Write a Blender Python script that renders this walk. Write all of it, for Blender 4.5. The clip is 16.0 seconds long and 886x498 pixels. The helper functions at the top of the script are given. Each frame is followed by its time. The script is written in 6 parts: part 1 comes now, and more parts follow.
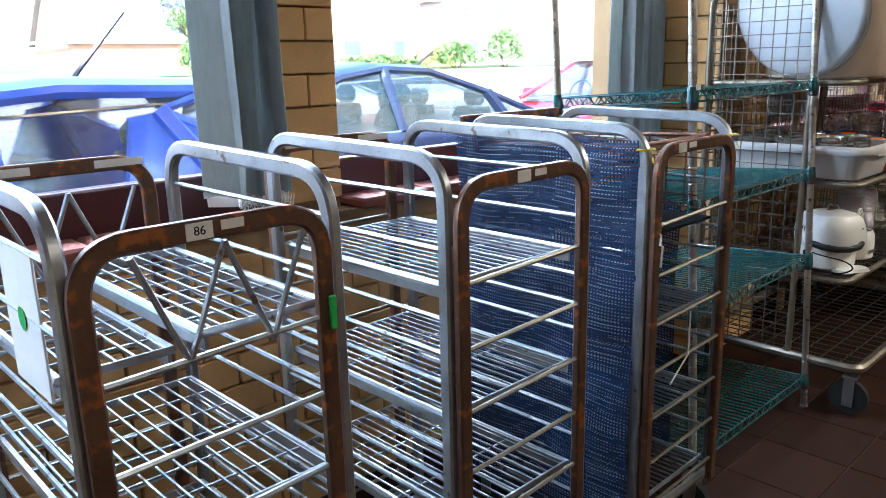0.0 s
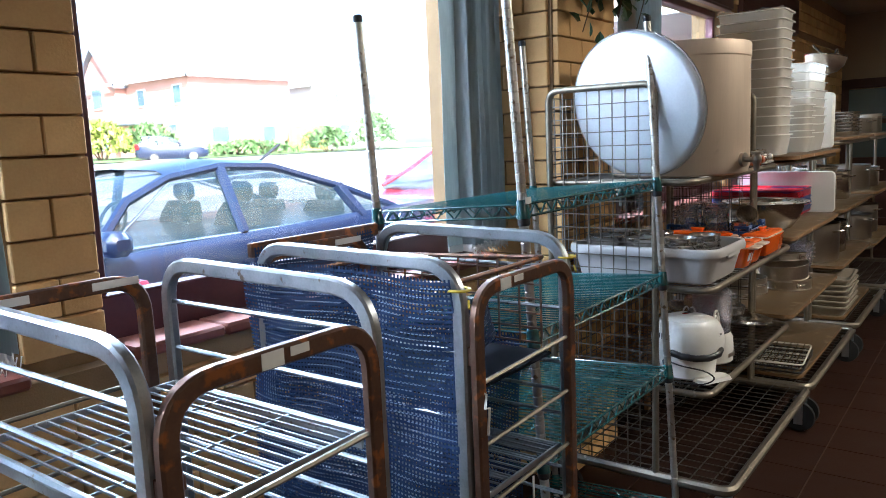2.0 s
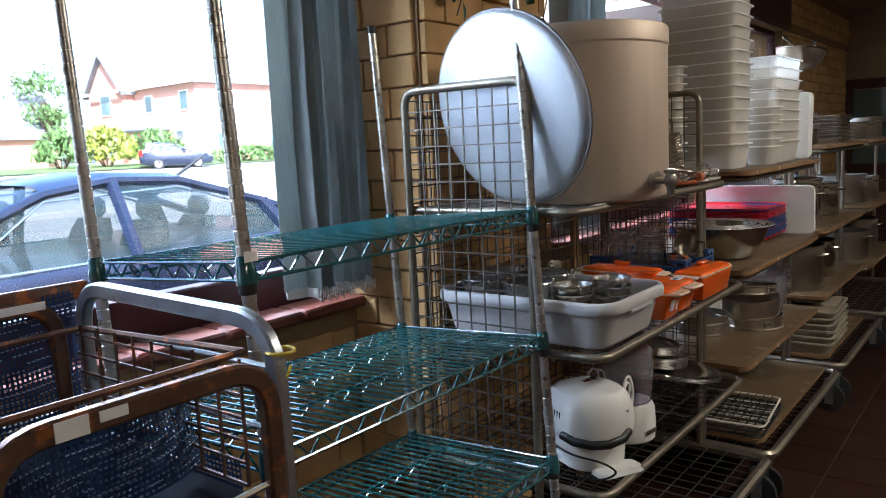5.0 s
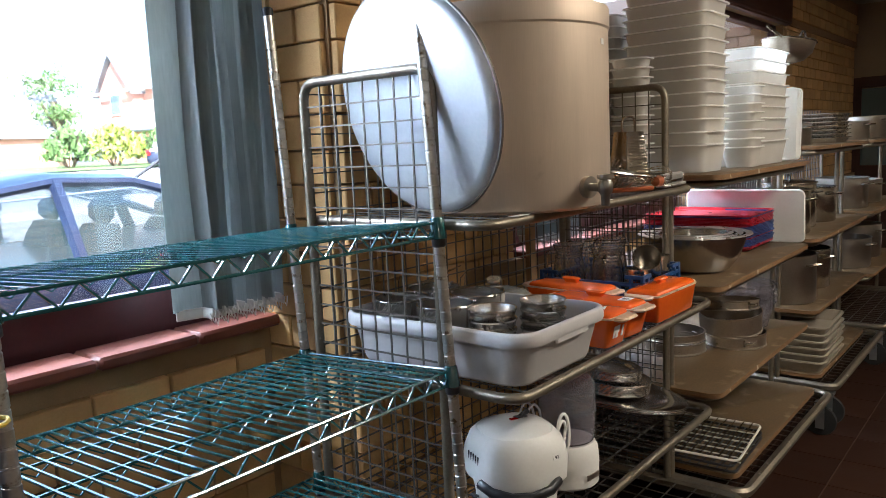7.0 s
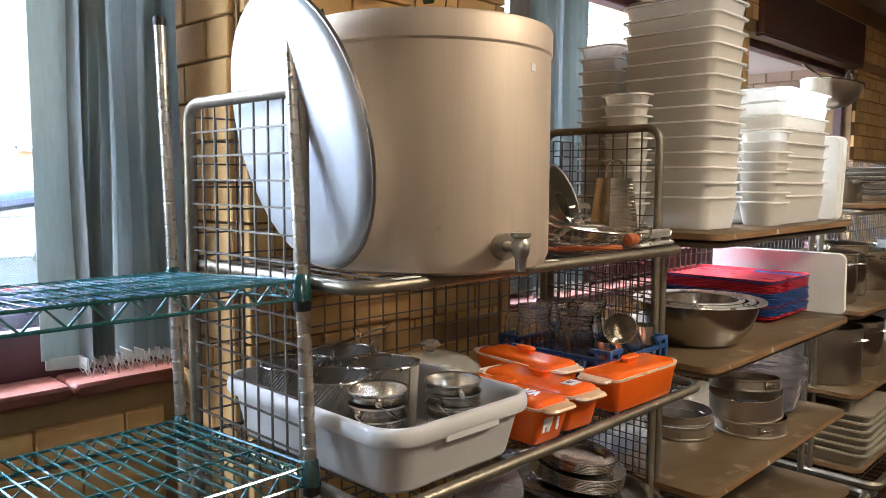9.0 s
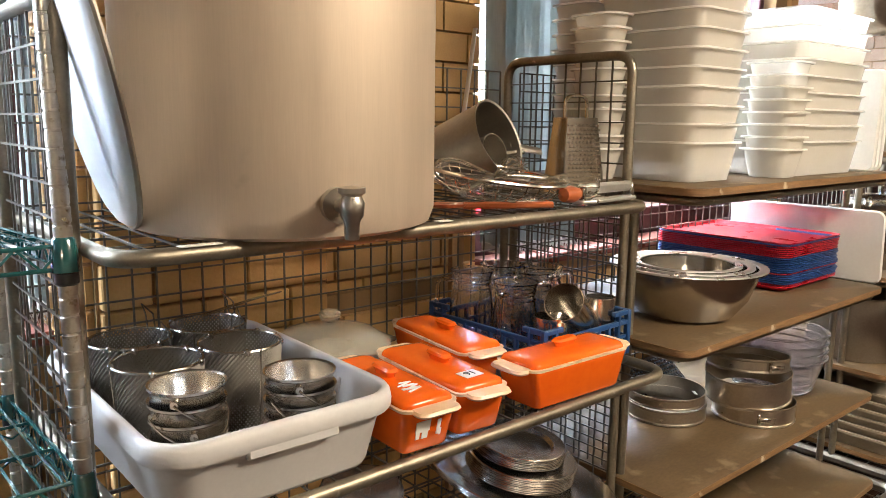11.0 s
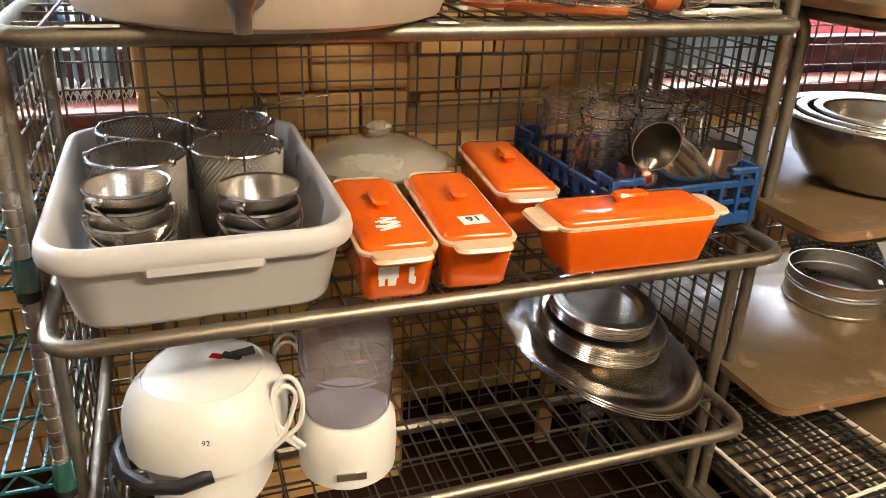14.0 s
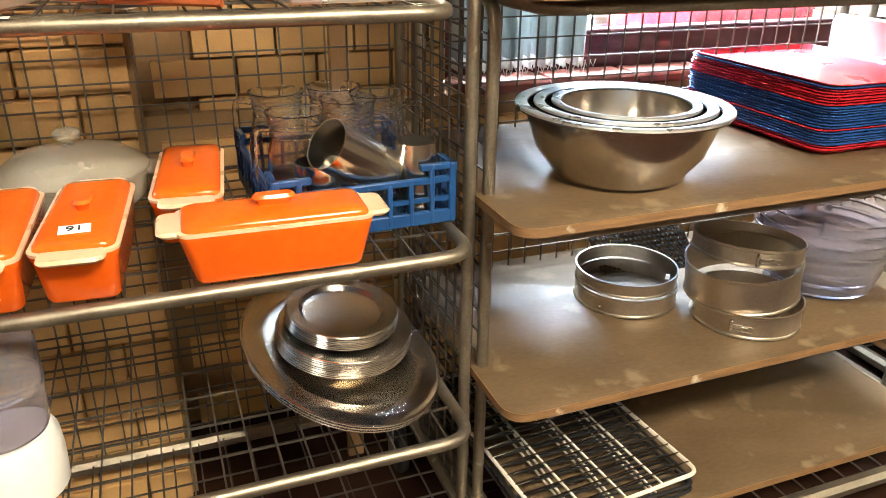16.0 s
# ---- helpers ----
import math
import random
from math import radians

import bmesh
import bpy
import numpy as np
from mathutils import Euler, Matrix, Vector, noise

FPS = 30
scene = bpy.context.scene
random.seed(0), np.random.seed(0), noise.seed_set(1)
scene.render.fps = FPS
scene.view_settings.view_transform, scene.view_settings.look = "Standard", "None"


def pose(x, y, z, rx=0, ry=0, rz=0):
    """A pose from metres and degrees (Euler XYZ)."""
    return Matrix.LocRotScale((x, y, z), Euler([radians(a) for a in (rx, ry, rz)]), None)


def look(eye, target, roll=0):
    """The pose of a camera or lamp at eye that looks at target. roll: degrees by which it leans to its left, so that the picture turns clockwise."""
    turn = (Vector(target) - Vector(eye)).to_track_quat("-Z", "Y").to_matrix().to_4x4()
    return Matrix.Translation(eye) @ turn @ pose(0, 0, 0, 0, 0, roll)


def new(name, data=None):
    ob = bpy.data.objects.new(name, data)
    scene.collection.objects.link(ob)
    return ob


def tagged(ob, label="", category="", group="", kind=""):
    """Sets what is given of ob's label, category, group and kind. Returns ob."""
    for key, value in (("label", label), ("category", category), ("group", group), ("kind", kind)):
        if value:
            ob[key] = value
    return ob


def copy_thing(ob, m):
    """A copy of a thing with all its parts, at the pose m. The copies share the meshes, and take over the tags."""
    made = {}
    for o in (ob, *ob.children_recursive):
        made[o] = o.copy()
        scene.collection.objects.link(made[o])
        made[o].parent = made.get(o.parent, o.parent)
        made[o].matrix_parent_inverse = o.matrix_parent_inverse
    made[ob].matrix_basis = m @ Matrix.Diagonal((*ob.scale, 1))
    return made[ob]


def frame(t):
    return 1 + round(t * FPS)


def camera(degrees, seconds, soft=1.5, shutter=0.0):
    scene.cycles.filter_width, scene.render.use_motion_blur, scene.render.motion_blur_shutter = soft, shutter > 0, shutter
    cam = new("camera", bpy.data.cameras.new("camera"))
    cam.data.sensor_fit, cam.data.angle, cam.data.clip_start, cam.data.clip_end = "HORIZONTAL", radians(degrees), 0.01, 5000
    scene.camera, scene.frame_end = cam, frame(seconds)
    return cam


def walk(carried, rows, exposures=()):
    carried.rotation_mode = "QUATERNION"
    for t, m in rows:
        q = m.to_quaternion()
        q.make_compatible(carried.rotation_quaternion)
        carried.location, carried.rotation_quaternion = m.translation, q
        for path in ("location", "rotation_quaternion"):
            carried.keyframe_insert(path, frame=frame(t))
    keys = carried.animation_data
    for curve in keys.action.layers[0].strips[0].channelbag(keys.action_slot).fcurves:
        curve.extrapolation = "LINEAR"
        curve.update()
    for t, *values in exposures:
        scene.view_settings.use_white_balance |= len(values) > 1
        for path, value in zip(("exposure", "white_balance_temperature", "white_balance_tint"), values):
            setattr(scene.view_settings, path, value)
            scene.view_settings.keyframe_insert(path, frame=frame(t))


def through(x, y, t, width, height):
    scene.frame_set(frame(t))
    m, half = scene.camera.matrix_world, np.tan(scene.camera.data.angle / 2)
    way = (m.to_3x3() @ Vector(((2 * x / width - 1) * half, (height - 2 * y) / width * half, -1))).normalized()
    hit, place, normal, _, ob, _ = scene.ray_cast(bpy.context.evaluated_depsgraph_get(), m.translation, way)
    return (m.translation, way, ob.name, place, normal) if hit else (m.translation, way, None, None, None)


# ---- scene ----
cam = camera(60.8, 16.0, soft=0.9)
METRES, EYE, TILT, LEAN, TURN = 3.95, 1.4, 0.0, 0.0, -43.7
ROWS = [
    (0.0, 0.0, 0.0, 0.0, -0.32, -13.76, 1.33),
    (0.5, 0.0103, 0.0143, 0.0063, -3.0, -12.04, 1.63),
    (1.0, 0.0266, 0.0465, 0.0143, -6.1, -9.01, 1.82),
    (1.5, 0.0375, 0.0771, 0.0205, -8.29, -6.19, 1.95),
    (2.0, 0.0593, 0.1042, 0.0186, -9.64, -8.09, 2.43),
    (2.5, 0.0936, 0.1341, 0.0179, -7.43, -9.29, 1.94),
    (3.0, 0.1157, 0.1539, 0.0179, -6.65, -9.26, 2.8),
    (3.5, 0.1282, 0.1874, 0.0136, -8.93, -11.2, 1.99),
    (4.0, 0.1465, 0.2223, 0.0151, -10.96, -9.96, 2.92),
    (4.5, 0.1856, 0.2421, 0.0173, -8.76, -8.92, 2.63),
    (5.0, 0.2293, 0.2512, 0.0208, -8.38, -7.72, 2.71),
    (7.5, 0.33, 0.3384, 0.0176, -6.72, -7.46, 2.39),
    (8.0, 0.3557, 0.361, 0.0191, -4.61, -5.32, 1.85),
    (8.5, 0.3876, 0.3796, 0.0217, -3.42, -3.64, 1.68),
    (9.0, 0.4123, 0.3972, 0.0214, -1.69, -5.17, -0.26),
    (9.5, 0.4275, 0.4112, 0.0174, -2.09, -6.49, 0.4),
    (10.0, 0.4486, 0.4424, 0.0178, -1.97, -6.72, 0.04),
    (12.5, 0.5617, 0.5262, 0.024, 12.03, -14.15, 0.1),
    (13.0, 0.5697, 0.5359, 0.0223, 11.65, -13.86, 0.66),
    (13.5, 0.5762, 0.5502, 0.013, 16.62, -19.98, -0.42),
    (14.0, 0.5932, 0.5734, 0.0132, 24.29, -24.41, -2.23),
    (14.5, 0.6178, 0.5908, 0.0127, 25.14, -25.65, 0.26),
    (15.0, 0.6511, 0.6094, 0.0113, 25.96, -24.28, -0.85),
    (15.5, 0.6875, 0.6303, 0.0107, 24.3, -24.19, -0.73),
    (16.0, 0.7118, 0.6439, 0.0085, 22.75, -23.89, -0.65),
]
walk(cam, [(t, pose(0, 0, EYE, TILT, LEAN, TURN) @ pose(METRES * x, METRES * y, METRES * z, 90 + pitch, roll, yaw)) for t, x, y, z, yaw, pitch, roll in ROWS],
     exposures=[(0.0, 2.85, 5300, 8), (1.5, 2.95, 5300, 8), (3.0, 2.12, 5200, 10), (5.2, 2.35, 5250, 10), (7.5, 2.85, 5500, 10), (9.0, 3.15, 5700, 10), (10.2, 3.38, 5850, 10), (12.3, 3.8, 6200, 11), (14.0, 3.73, 6350, 12), (16.0, 4.22, 5950, 7)])

# ---- world, sun, large lights ----
world = bpy.data.worlds.new("World")
scene.world = world
world.use_nodes = True
wn, wl = world.node_tree.nodes, world.node_tree.links
wn.clear()
sky = wn.new("ShaderNodeTexSky")
sky.sky_type = "NISHITA"
sky.sun_disc = False
sky.sun_elevation, sky.sun_rotation = radians(48), radians(215)
sky.air_density, sky.dust_density, sky.ozone_density = 1.0, 2.5, 0.8
bg = wn.new("ShaderNodeBackground")
bg.inputs["Strength"].default_value = 0.15
wo = wn.new("ShaderNodeOutputWorld")
wl.new(sky.outputs["Color"], bg.inputs["Color"])
wl.new(bg.outputs["Background"], wo.inputs["Surface"])
sun_data = bpy.data.lights.new("sun", "SUN")
sun_data.energy, sun_data.angle, sun_data.color = 5.0, radians(2.0), (1.0, 0.95, 0.88)
sun = new("sun", sun_data)
sun.matrix_world = look((-6, -9, 16), (3, 6, 0))

# added area lamps outside the shop windows, boosting the sky light that enters
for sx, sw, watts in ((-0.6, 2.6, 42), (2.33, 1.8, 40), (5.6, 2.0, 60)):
    sd = bpy.data.lights.new("sky_fill_lamp", "AREA")
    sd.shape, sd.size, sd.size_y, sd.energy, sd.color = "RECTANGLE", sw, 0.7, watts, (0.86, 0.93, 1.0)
    so = new("sky_fill_lamp", sd)
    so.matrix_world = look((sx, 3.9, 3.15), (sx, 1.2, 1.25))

LAMPS = [(0.4, -2.2, 2), (4.5, -1.0, 11), (8.6, -1.6, 2)]
for lx, ly, watts in LAMPS:
    ld = bpy.data.lights.new("ceiling_lamp", "AREA")
    ld.shape, ld.size, ld.size_y, ld.energy, ld.color = "RECTANGLE", 1.2, 0.5, watts, (1.0, 0.84, 0.62)
    lo = new("ceiling_lamp", ld)
    lo.matrix_world = look((lx, ly, 2.78), (lx, ly + 0.001, 0))


# ---- materials ----
def surf(name, col, col2=None, rough=0.5, metal=0.0, scale=6.0, fine=90.0, bump=0.15, mix=0.5, trans=0.0, alpha=1.0,
         stretch=(1, 1, 1), rough_var=0.12, vary=0.0, coat=0.0, stain=None, stain_cut=0.6, emit=0.0, ior=1.45, island=False, sheer=0.0):
    m = bpy.data.materials.new(name)
    m.use_nodes = True
    nt = m.node_tree
    N, L = nt.nodes, nt.links
    bsdf = N["Principled BSDF"]
    tc = N.new("ShaderNodeTexCoord")
    mp = N.new("ShaderNodeMapping")
    mp.inputs["Scale"].default_value = stretch
    L.new(tc.outputs["Object"], mp.inputs["Vector"])
    n1, n2 = N.new("ShaderNodeTexNoise"), N.new("ShaderNodeTexNoise")
    for n, s, d in ((n1, scale, 5), (n2, fine, 3)):
        n.inputs["Scale"].default_value, n.inputs["Detail"].default_value = s, d
        L.new(mp.outputs["Vector"], n.inputs["Vector"])
    add = N.new("ShaderNodeMix")
    add.data_type = "FLOAT"
    add.inputs[0].default_value = 0.35
    L.new(n1.outputs["Fac"], add.inputs[2])
    L.new(n2.outputs["Fac"], add.inputs[3])
    ramp = N.new("ShaderNodeMapRange")
    ramp.inputs[1].default_value, ramp.inputs[2].default_value = 0.5 - mix / 2, 0.5 + mix / 2
    L.new(add.outputs[0], ramp.inputs[0])
    cm = N.new("ShaderNodeMix")
    cm.data_type = "RGBA"
    c2 = col2 or tuple(c * 0.72 for c in col)
    cm.inputs[6].default_value, cm.inputs[7].default_value = (*c2, 1), (*col, 1)
    L.new(ramp.outputs[0], cm.inputs[0])
    out = cm.outputs[2]
    if vary:
        oi = N.new("ShaderNodeNewGeometry" if island else "ShaderNodeObjectInfo")
        hs = N.new("ShaderNodeHueSaturation")
        vr = N.new("ShaderNodeMapRange")
        vr.inputs[3].default_value, vr.inputs[4].default_value = 1 - vary, 1 + vary
        L.new(oi.outputs["Random Per Island" if island else "Random"], vr.inputs[0])
        L.new(vr.outputs[0], hs.inputs["Value"])
        L.new(out, hs.inputs["Color"])
        out = hs.outputs["Color"]
    if stain:
        n3 = N.new("ShaderNodeTexNoise")
        n3.inputs["Scale"].default_value, n3.inputs["Detail"].default_value = scale * 1.7, 8
        L.new(tc.outputs["Object"], n3.inputs["Vector"])
        sr = N.new("ShaderNodeMapRange")
        sr.inputs[1].default_value, sr.inputs[2].default_value = stain_cut, stain_cut + 0.08
        L.new(n3.outputs["Fac"], sr.inputs[0])
        sm = N.new("ShaderNodeMix")
        sm.data_type = "RGBA"
        sm.inputs[7].default_value = (*stain, 1)
        L.new(sr.outputs[0], sm.inputs[0])
        L.new(out, sm.inputs[6])
        out = sm.outputs[2]
    L.new(out, bsdf.inputs["Base Color"])
    rr = N.new("ShaderNodeMapRange")
    rr.inputs[3].default_value, rr.inputs[4].default_value = max(0.02, rough - rough_var), min(1, rough + rough_var)
    L.new(n1.outputs["Fac"], rr.inputs[0])
    L.new(rr.outputs[0], bsdf.inputs["Roughness"])
    bsdf.inputs["Metallic"].default_value = metal
    bsdf.inputs["Transmission Weight"].default_value = trans
    bsdf.inputs["Alpha"].default_value = alpha
    bsdf.inputs["IOR"].default_value = ior
    bsdf.inputs["Coat Weight"].default_value = coat
    if emit:
        bsdf.inputs["Emission Color"].default_value = (*col, 1)
        bsdf.inputs["Emission Strength"].default_value = emit
    bsdf.inputs["Coat Roughness"].default_value = 0.03
    if sheer:
        tl, mx = N.new("ShaderNodeBsdfTranslucent"), N.new("ShaderNodeMixShader")
        mx.inputs[0].default_value = sheer
        L.new(out, tl.inputs["Color"])
        L.new(bsdf.outputs[0], mx.inputs[1])
        L.new(tl.outputs[0], mx.inputs[2])
        L.new(mx.outputs[0], N["Material Output"].inputs["Surface"])
    if bump:
        bp = N.new("ShaderNodeBump")
        bp.inputs["Strength"].default_value, bp.inputs["Distance"].default_value = bump, 0.004
        L.new(add.outputs[0], bp.inputs["Height"])
        L.new(bp.outputs["Normal"], bsdf.inputs["Normal"])
    return m


M_BRICK = surf("buff_brick", (0.68, 0.43, 0.175), (0.50, 0.29, 0.105), 0.85, scale=9, fine=160, bump=0.5, vary=0.16, mix=0.6)
M_BRICKS = surf("buff_brick_wall", (0.68, 0.43, 0.175), (0.50, 0.29, 0.105), 0.85, scale=9, fine=160, bump=0.5, vary=0.16, mix=0.6, island=True)
M_MORTAR = surf("mortar", (0.34, 0.215, 0.10), (0.24, 0.15, 0.07), 0.95, scale=14, fine=220, bump=0.6)
M_OUTBRICK = surf("pale_brick_outside", (0.52, 0.40, 0.30), (0.38, 0.27, 0.19), 0.9, scale=8, vary=0.12, island=True)
M_REDBRICK = surf("red_house_brick", (0.56, 0.30, 0.22), (0.46, 0.23, 0.17), 0.9, scale=1.2, fine=14, bump=0.3)
M_PALEWALL = surf("cream_render", (0.70, 0.66, 0.58), (0.6, 0.56, 0.5), 0.9, scale=0.8, fine=9)
M_ROOFTILE = surf("grey_roof_tile", (0.22, 0.22, 0.24), (0.15, 0.15, 0.17), 0.85, scale=2, fine=12, bump=0.5)
M_PLASTER = surf("painted_plaster", (0.36, 0.27, 0.17), (0.29, 0.215, 0.135), 0.85, scale=2, fine=60)
M_CEIL = surf("ceiling_paint", (0.40, 0.33, 0.24), (0.34, 0.28, 0.2), 0.9, scale=2, fine=60)
M_FLOOR = surf("quarry_tile", (0.034, 0.0145, 0.008), (0.018, 0.0078, 0.005), 0.6, scale=5, fine=70, bump=0.2, vary=0.14, island=True, mix=0.7, ior=1.2)
M_GROUT = surf("tile_grout", (0.09, 0.05, 0.035), None, 0.9, scale=10)
M_SILL = surf("terracotta_sill", (0.24, 0.07, 0.042), (0.16, 0.045, 0.028), 0.4, scale=7, vary=0.1, bump=0.2)
M_FRAME = surf("maroon_frame_paint", (0.085, 0.02, 0.022), (0.05, 0.014, 0.016), 0.4, scale=5, bump=0.1)
M_PELMET = surf("dark_stained_wood", (0.085, 0.03, 0.018), (0.05, 0.018, 0.012), 0.45, scale=4, fine=60, stretch=(0.4, 6, 6))
M_GLASS = surf("window_glass", (0.97, 0.98, 0.98), (0.97, 0.98, 0.98), 0.02, trans=1.0, bump=0, rough_var=0.0)
M_BLIND = surf("grey_green_blind_fabric", (0.50, 0.54, 0.52), (0.33, 0.36, 0.345), 0.9, scale=9, fine=140, stretch=(1, 1, 0.15), bump=0.3, vary=0.15, sheer=0.3)
M_DARKSHEET = surf("near_black_sheet", (0.012, 0.014, 0.02), (0.007, 0.009, 0.013), 0.85, ior=1.12, scale=6)
M_WHITE = surf("white_plastic", (0.80, 0.79, 0.75), (0.70, 0.68, 0.63), 0.38, scale=7, fine=110, bump=0.04, coat=0.1)
M_CREAMPL = surf("aged_white_plastic", (0.74, 0.71, 0.63), (0.64, 0.6, 0.52), 0.45, scale=9, bump=0.05)
M_GALV = surf("galvanised_steel", (0.56, 0.575, 0.58), (0.33, 0.345, 0.355), 0.34, metal=0.9, scale=22, fine=200, bump=0.12, stain=(0.22, 0.16, 0.11), stain_cut=0.64)
# galvanised steel made darker, with the trolleys' inner shade in its colour
M_GALVWIRE = surf("shaded_galvanised_wire", (0.40, 0.41, 0.41), (0.22, 0.23, 0.235), 0.38, metal=0.9, scale=22, fine=200, bump=0.1, stain=(0.12, 0.08, 0.05), stain_cut=0.6)
M_RUST = surf("brown_worn_steel", (0.21, 0.115, 0.07), (0.11, 0.062, 0.045), 0.42, metal=0.65, scale=16, fine=150, bump=0.25, stain=(0.40, 0.145, 0.05), stain_cut=0.57)
M_TUBE = surf("dull_rack_tube", (0.33, 0.29, 0.22), (0.18, 0.15, 0.11), 0.45, metal=0.9, scale=18, fine=160, bump=0.2, stain=(0.5, 0.45, 0.36), stain_cut=0.66)
M_WIRE = surf("dark_rack_wire", (0.20, 0.18, 0.15), (0.11, 0.095, 0.08), 0.45, metal=0.85, scale=20, fine=160, bump=0.1)
M_CHROME = surf("chrome", (0.72, 0.71, 0.69), (0.5, 0.48, 0.45), 0.2, metal=1.0, scale=15, fine=190, bump=0.06, stain=(0.3, 0.24, 0.17), stain_cut=0.66)
M_POST = surf("old_zinc_post", (0.66, 0.63, 0.57), (0.40, 0.36, 0.30), 0.32, metal=0.95, scale=25, fine=180, bump=0.15, stain=(0.22, 0.16, 0.1), stain_cut=0.62)
M_GREEN = surf("green_epoxy_wire", (0.022, 0.10, 0.098), (0.012, 0.055, 0.054), 0.18, scale=22, fine=160, bump=0.05, coat=1.0)
M_ALU = surf("brushed_aluminium", (0.72, 0.605, 0.475), (0.55, 0.445, 0.34), 0.6, metal=0.7, scale=5, fine=60, stretch=(8, 8, 0.35), bump=0.05, mix=0.8, stain=(0.52, 0.43, 0.33), stain_cut=0.70)
M_LID = surf("dull_aluminium_lid", (0.80, 0.82, 0.84), (0.66, 0.68, 0.71), 0.5, metal=0.75, scale=7, fine=110, bump=0.06)
M_STEEL = surf("stainless_steel", (0.66, 0.62, 0.55), (0.48, 0.44, 0.385), 0.22, metal=1.0, scale=9, fine=150, bump=0)
M_DSTEEL = surf("dull_stainless", (0.50, 0.46, 0.40), (0.34, 0.305, 0.26), 0.36, metal=1.0, scale=9, fine=130, bump=0.08)
M_TIN = surf("baked_tin", (0.60, 0.53, 0.43), (0.38, 0.325, 0.26), 0.32, metal=0.95, scale=13, fine=120, bump=0.1)
M_BLACK = surf("black_plastic", (0.018, 0.018, 0.02), None, 0.4, scale=12)
M_DARKIRON = surf("dark_iron", (0.035, 0.032, 0.03), None, 0.5, metal=0.6, scale=15)
M_PLY = surf("worn_ply_board", (0.148, 0.098, 0.050), (0.066, 0.043, 0.021), 0.42, scale=5, fine=55, stretch=(1, 2.0, 1), bump=0.18, stain=(0.20, 0.147, 0.088), stain_cut=0.6, mix=0.5, rough_var=0.22)
M_PLYEDGE = surf("ply_edge", (0.27, 0.15, 0.06), (0.11, 0.06, 0.026), 0.65, scale=10, fine=80, stretch=(1, 1, 14), bump=0.3, stain=(0.5, 0.42, 0.3), stain_cut=0.66)
M_ORANGE = surf("orange_enamel", (0.86, 0.15, 0.004), (0.74, 0.095, 0.003), 0.2, scale=6, fine=60, bump=0.02, coat=0.35)
M_CREAM = surf("cream_enamel", (0.76, 0.56, 0.36), (0.62, 0.4, 0.22), 0.3, scale=14, bump=0.05)
M_GREYTUB = surf("pale_grey_plastic", (0.56, 0.54, 0.52), (0.48, 0.46, 0.45), 0.45, scale=6, fine=150, bump=0.06)
M_BLUECRATE = surf("blue_crate_plastic", (0.012, 0.062, 0.20), (0.008, 0.04, 0.13), 0.4, scale=9, bump=0.08)
M_NET = surf("blue_netting", (0.018, 0.05, 0.14), (0.008, 0.024, 0.075), 0.5, scale=30, fine=240, bump=0.1, stain=(0.13, 0.19, 0.30), stain_cut=0.68)
M_THREAD = surf("pale_net_thread", (0.42, 0.50, 0.62), (0.25, 0.33, 0.45), 0.6, scale=30, bump=0)
M_CLEAR = surf("clear_glass", (0.99, 1.0, 0.99), (0.99, 1.0, 0.99), 0.01, trans=1.0, alpha=0.88, bump=0, rough_var=0.0, ior=1.36)
M_PALEGLASS = surf("cloudy_glass", (0.86, 0.82, 0.70), (0.8, 0.75, 0.62), 0.16, trans=0.72, bump=0, rough_var=0.03, ior=1.3)
M_FROST = surf("frosted_polypropylene", (0.93, 0.90, 0.84), (0.86, 0.82, 0.75), 0.2, scale=6, fine=120, bump=0.03, alpha=0.4, sheer=0.3)
M_FROSTRIM = surf("frosted_rim", (0.95, 0.94, 0.91), (0.9, 0.88, 0.84), 0.2, scale=9, bump=0.02, alpha=0.9, sheer=0.4)
M_LILAC = surf("smoky_clear_plastic", (0.90, 0.88, 0.93), (0.86, 0.84, 0.9), 0.10, trans=0.93, scale=8, bump=0.02, ior=1.12)
M_RED = surf("red_tray_plastic", (0.60, 0.018, 0.03), (0.48, 0.012, 0.022), 0.3, scale=9, bump=0.04)
M_BLUE = surf("blue_tray_plastic", (0.025, 0.09, 0.30), (0.018, 0.06, 0.22), 0.32, scale=9, bump=0.04)
M_PAPER = surf("white_paper", (0.80, 0.79, 0.75), (0.72, 0.7, 0.66), 0.8, scale=30)
M_INK = surf("black_ink", (0.02, 0.02, 0.022), None, 0.7)
M_GREENTAG = surf("green_tag", (0.05, 0.5, 0.08), None, 0.6)
M_YELLOW = surf("yellow_tie", (0.75, 0.55, 0.03), None, 0.5)
M_WOOD = surf("pale_wood", (0.45, 0.28, 0.13), (0.32, 0.18, 0.08), 0.6, scale=6, fine=50, stretch=(4, 4, 0.4), bump=0.2)
M_REDWOOD = surf("orange_wood_handle", (0.42, 0.11, 0.03), (0.28, 0.07, 0.02), 0.4, scale=8, bump=0.1)
M_LEAF = surf("ivy_leaf", (0.035, 0.085, 0.028), (0.015, 0.04, 0.014), 0.45, scale=30, vary=0.35, island=True, bump=0.1)
M_STEM = surf("ivy_stem", (0.10, 0.07, 0.04), None, 0.8)
M_HEDGE = surf("hedge_leaf", (0.12, 0.19, 0.055), (0.075, 0.13, 0.035), 0.6, scale=2, vary=0.4, island=True)
M_LIME = surf("yellow_shrub_leaf", (0.30, 0.33, 0.05), (0.18, 0.22, 0.03), 0.6, scale=2, vary=0.4, island=True)
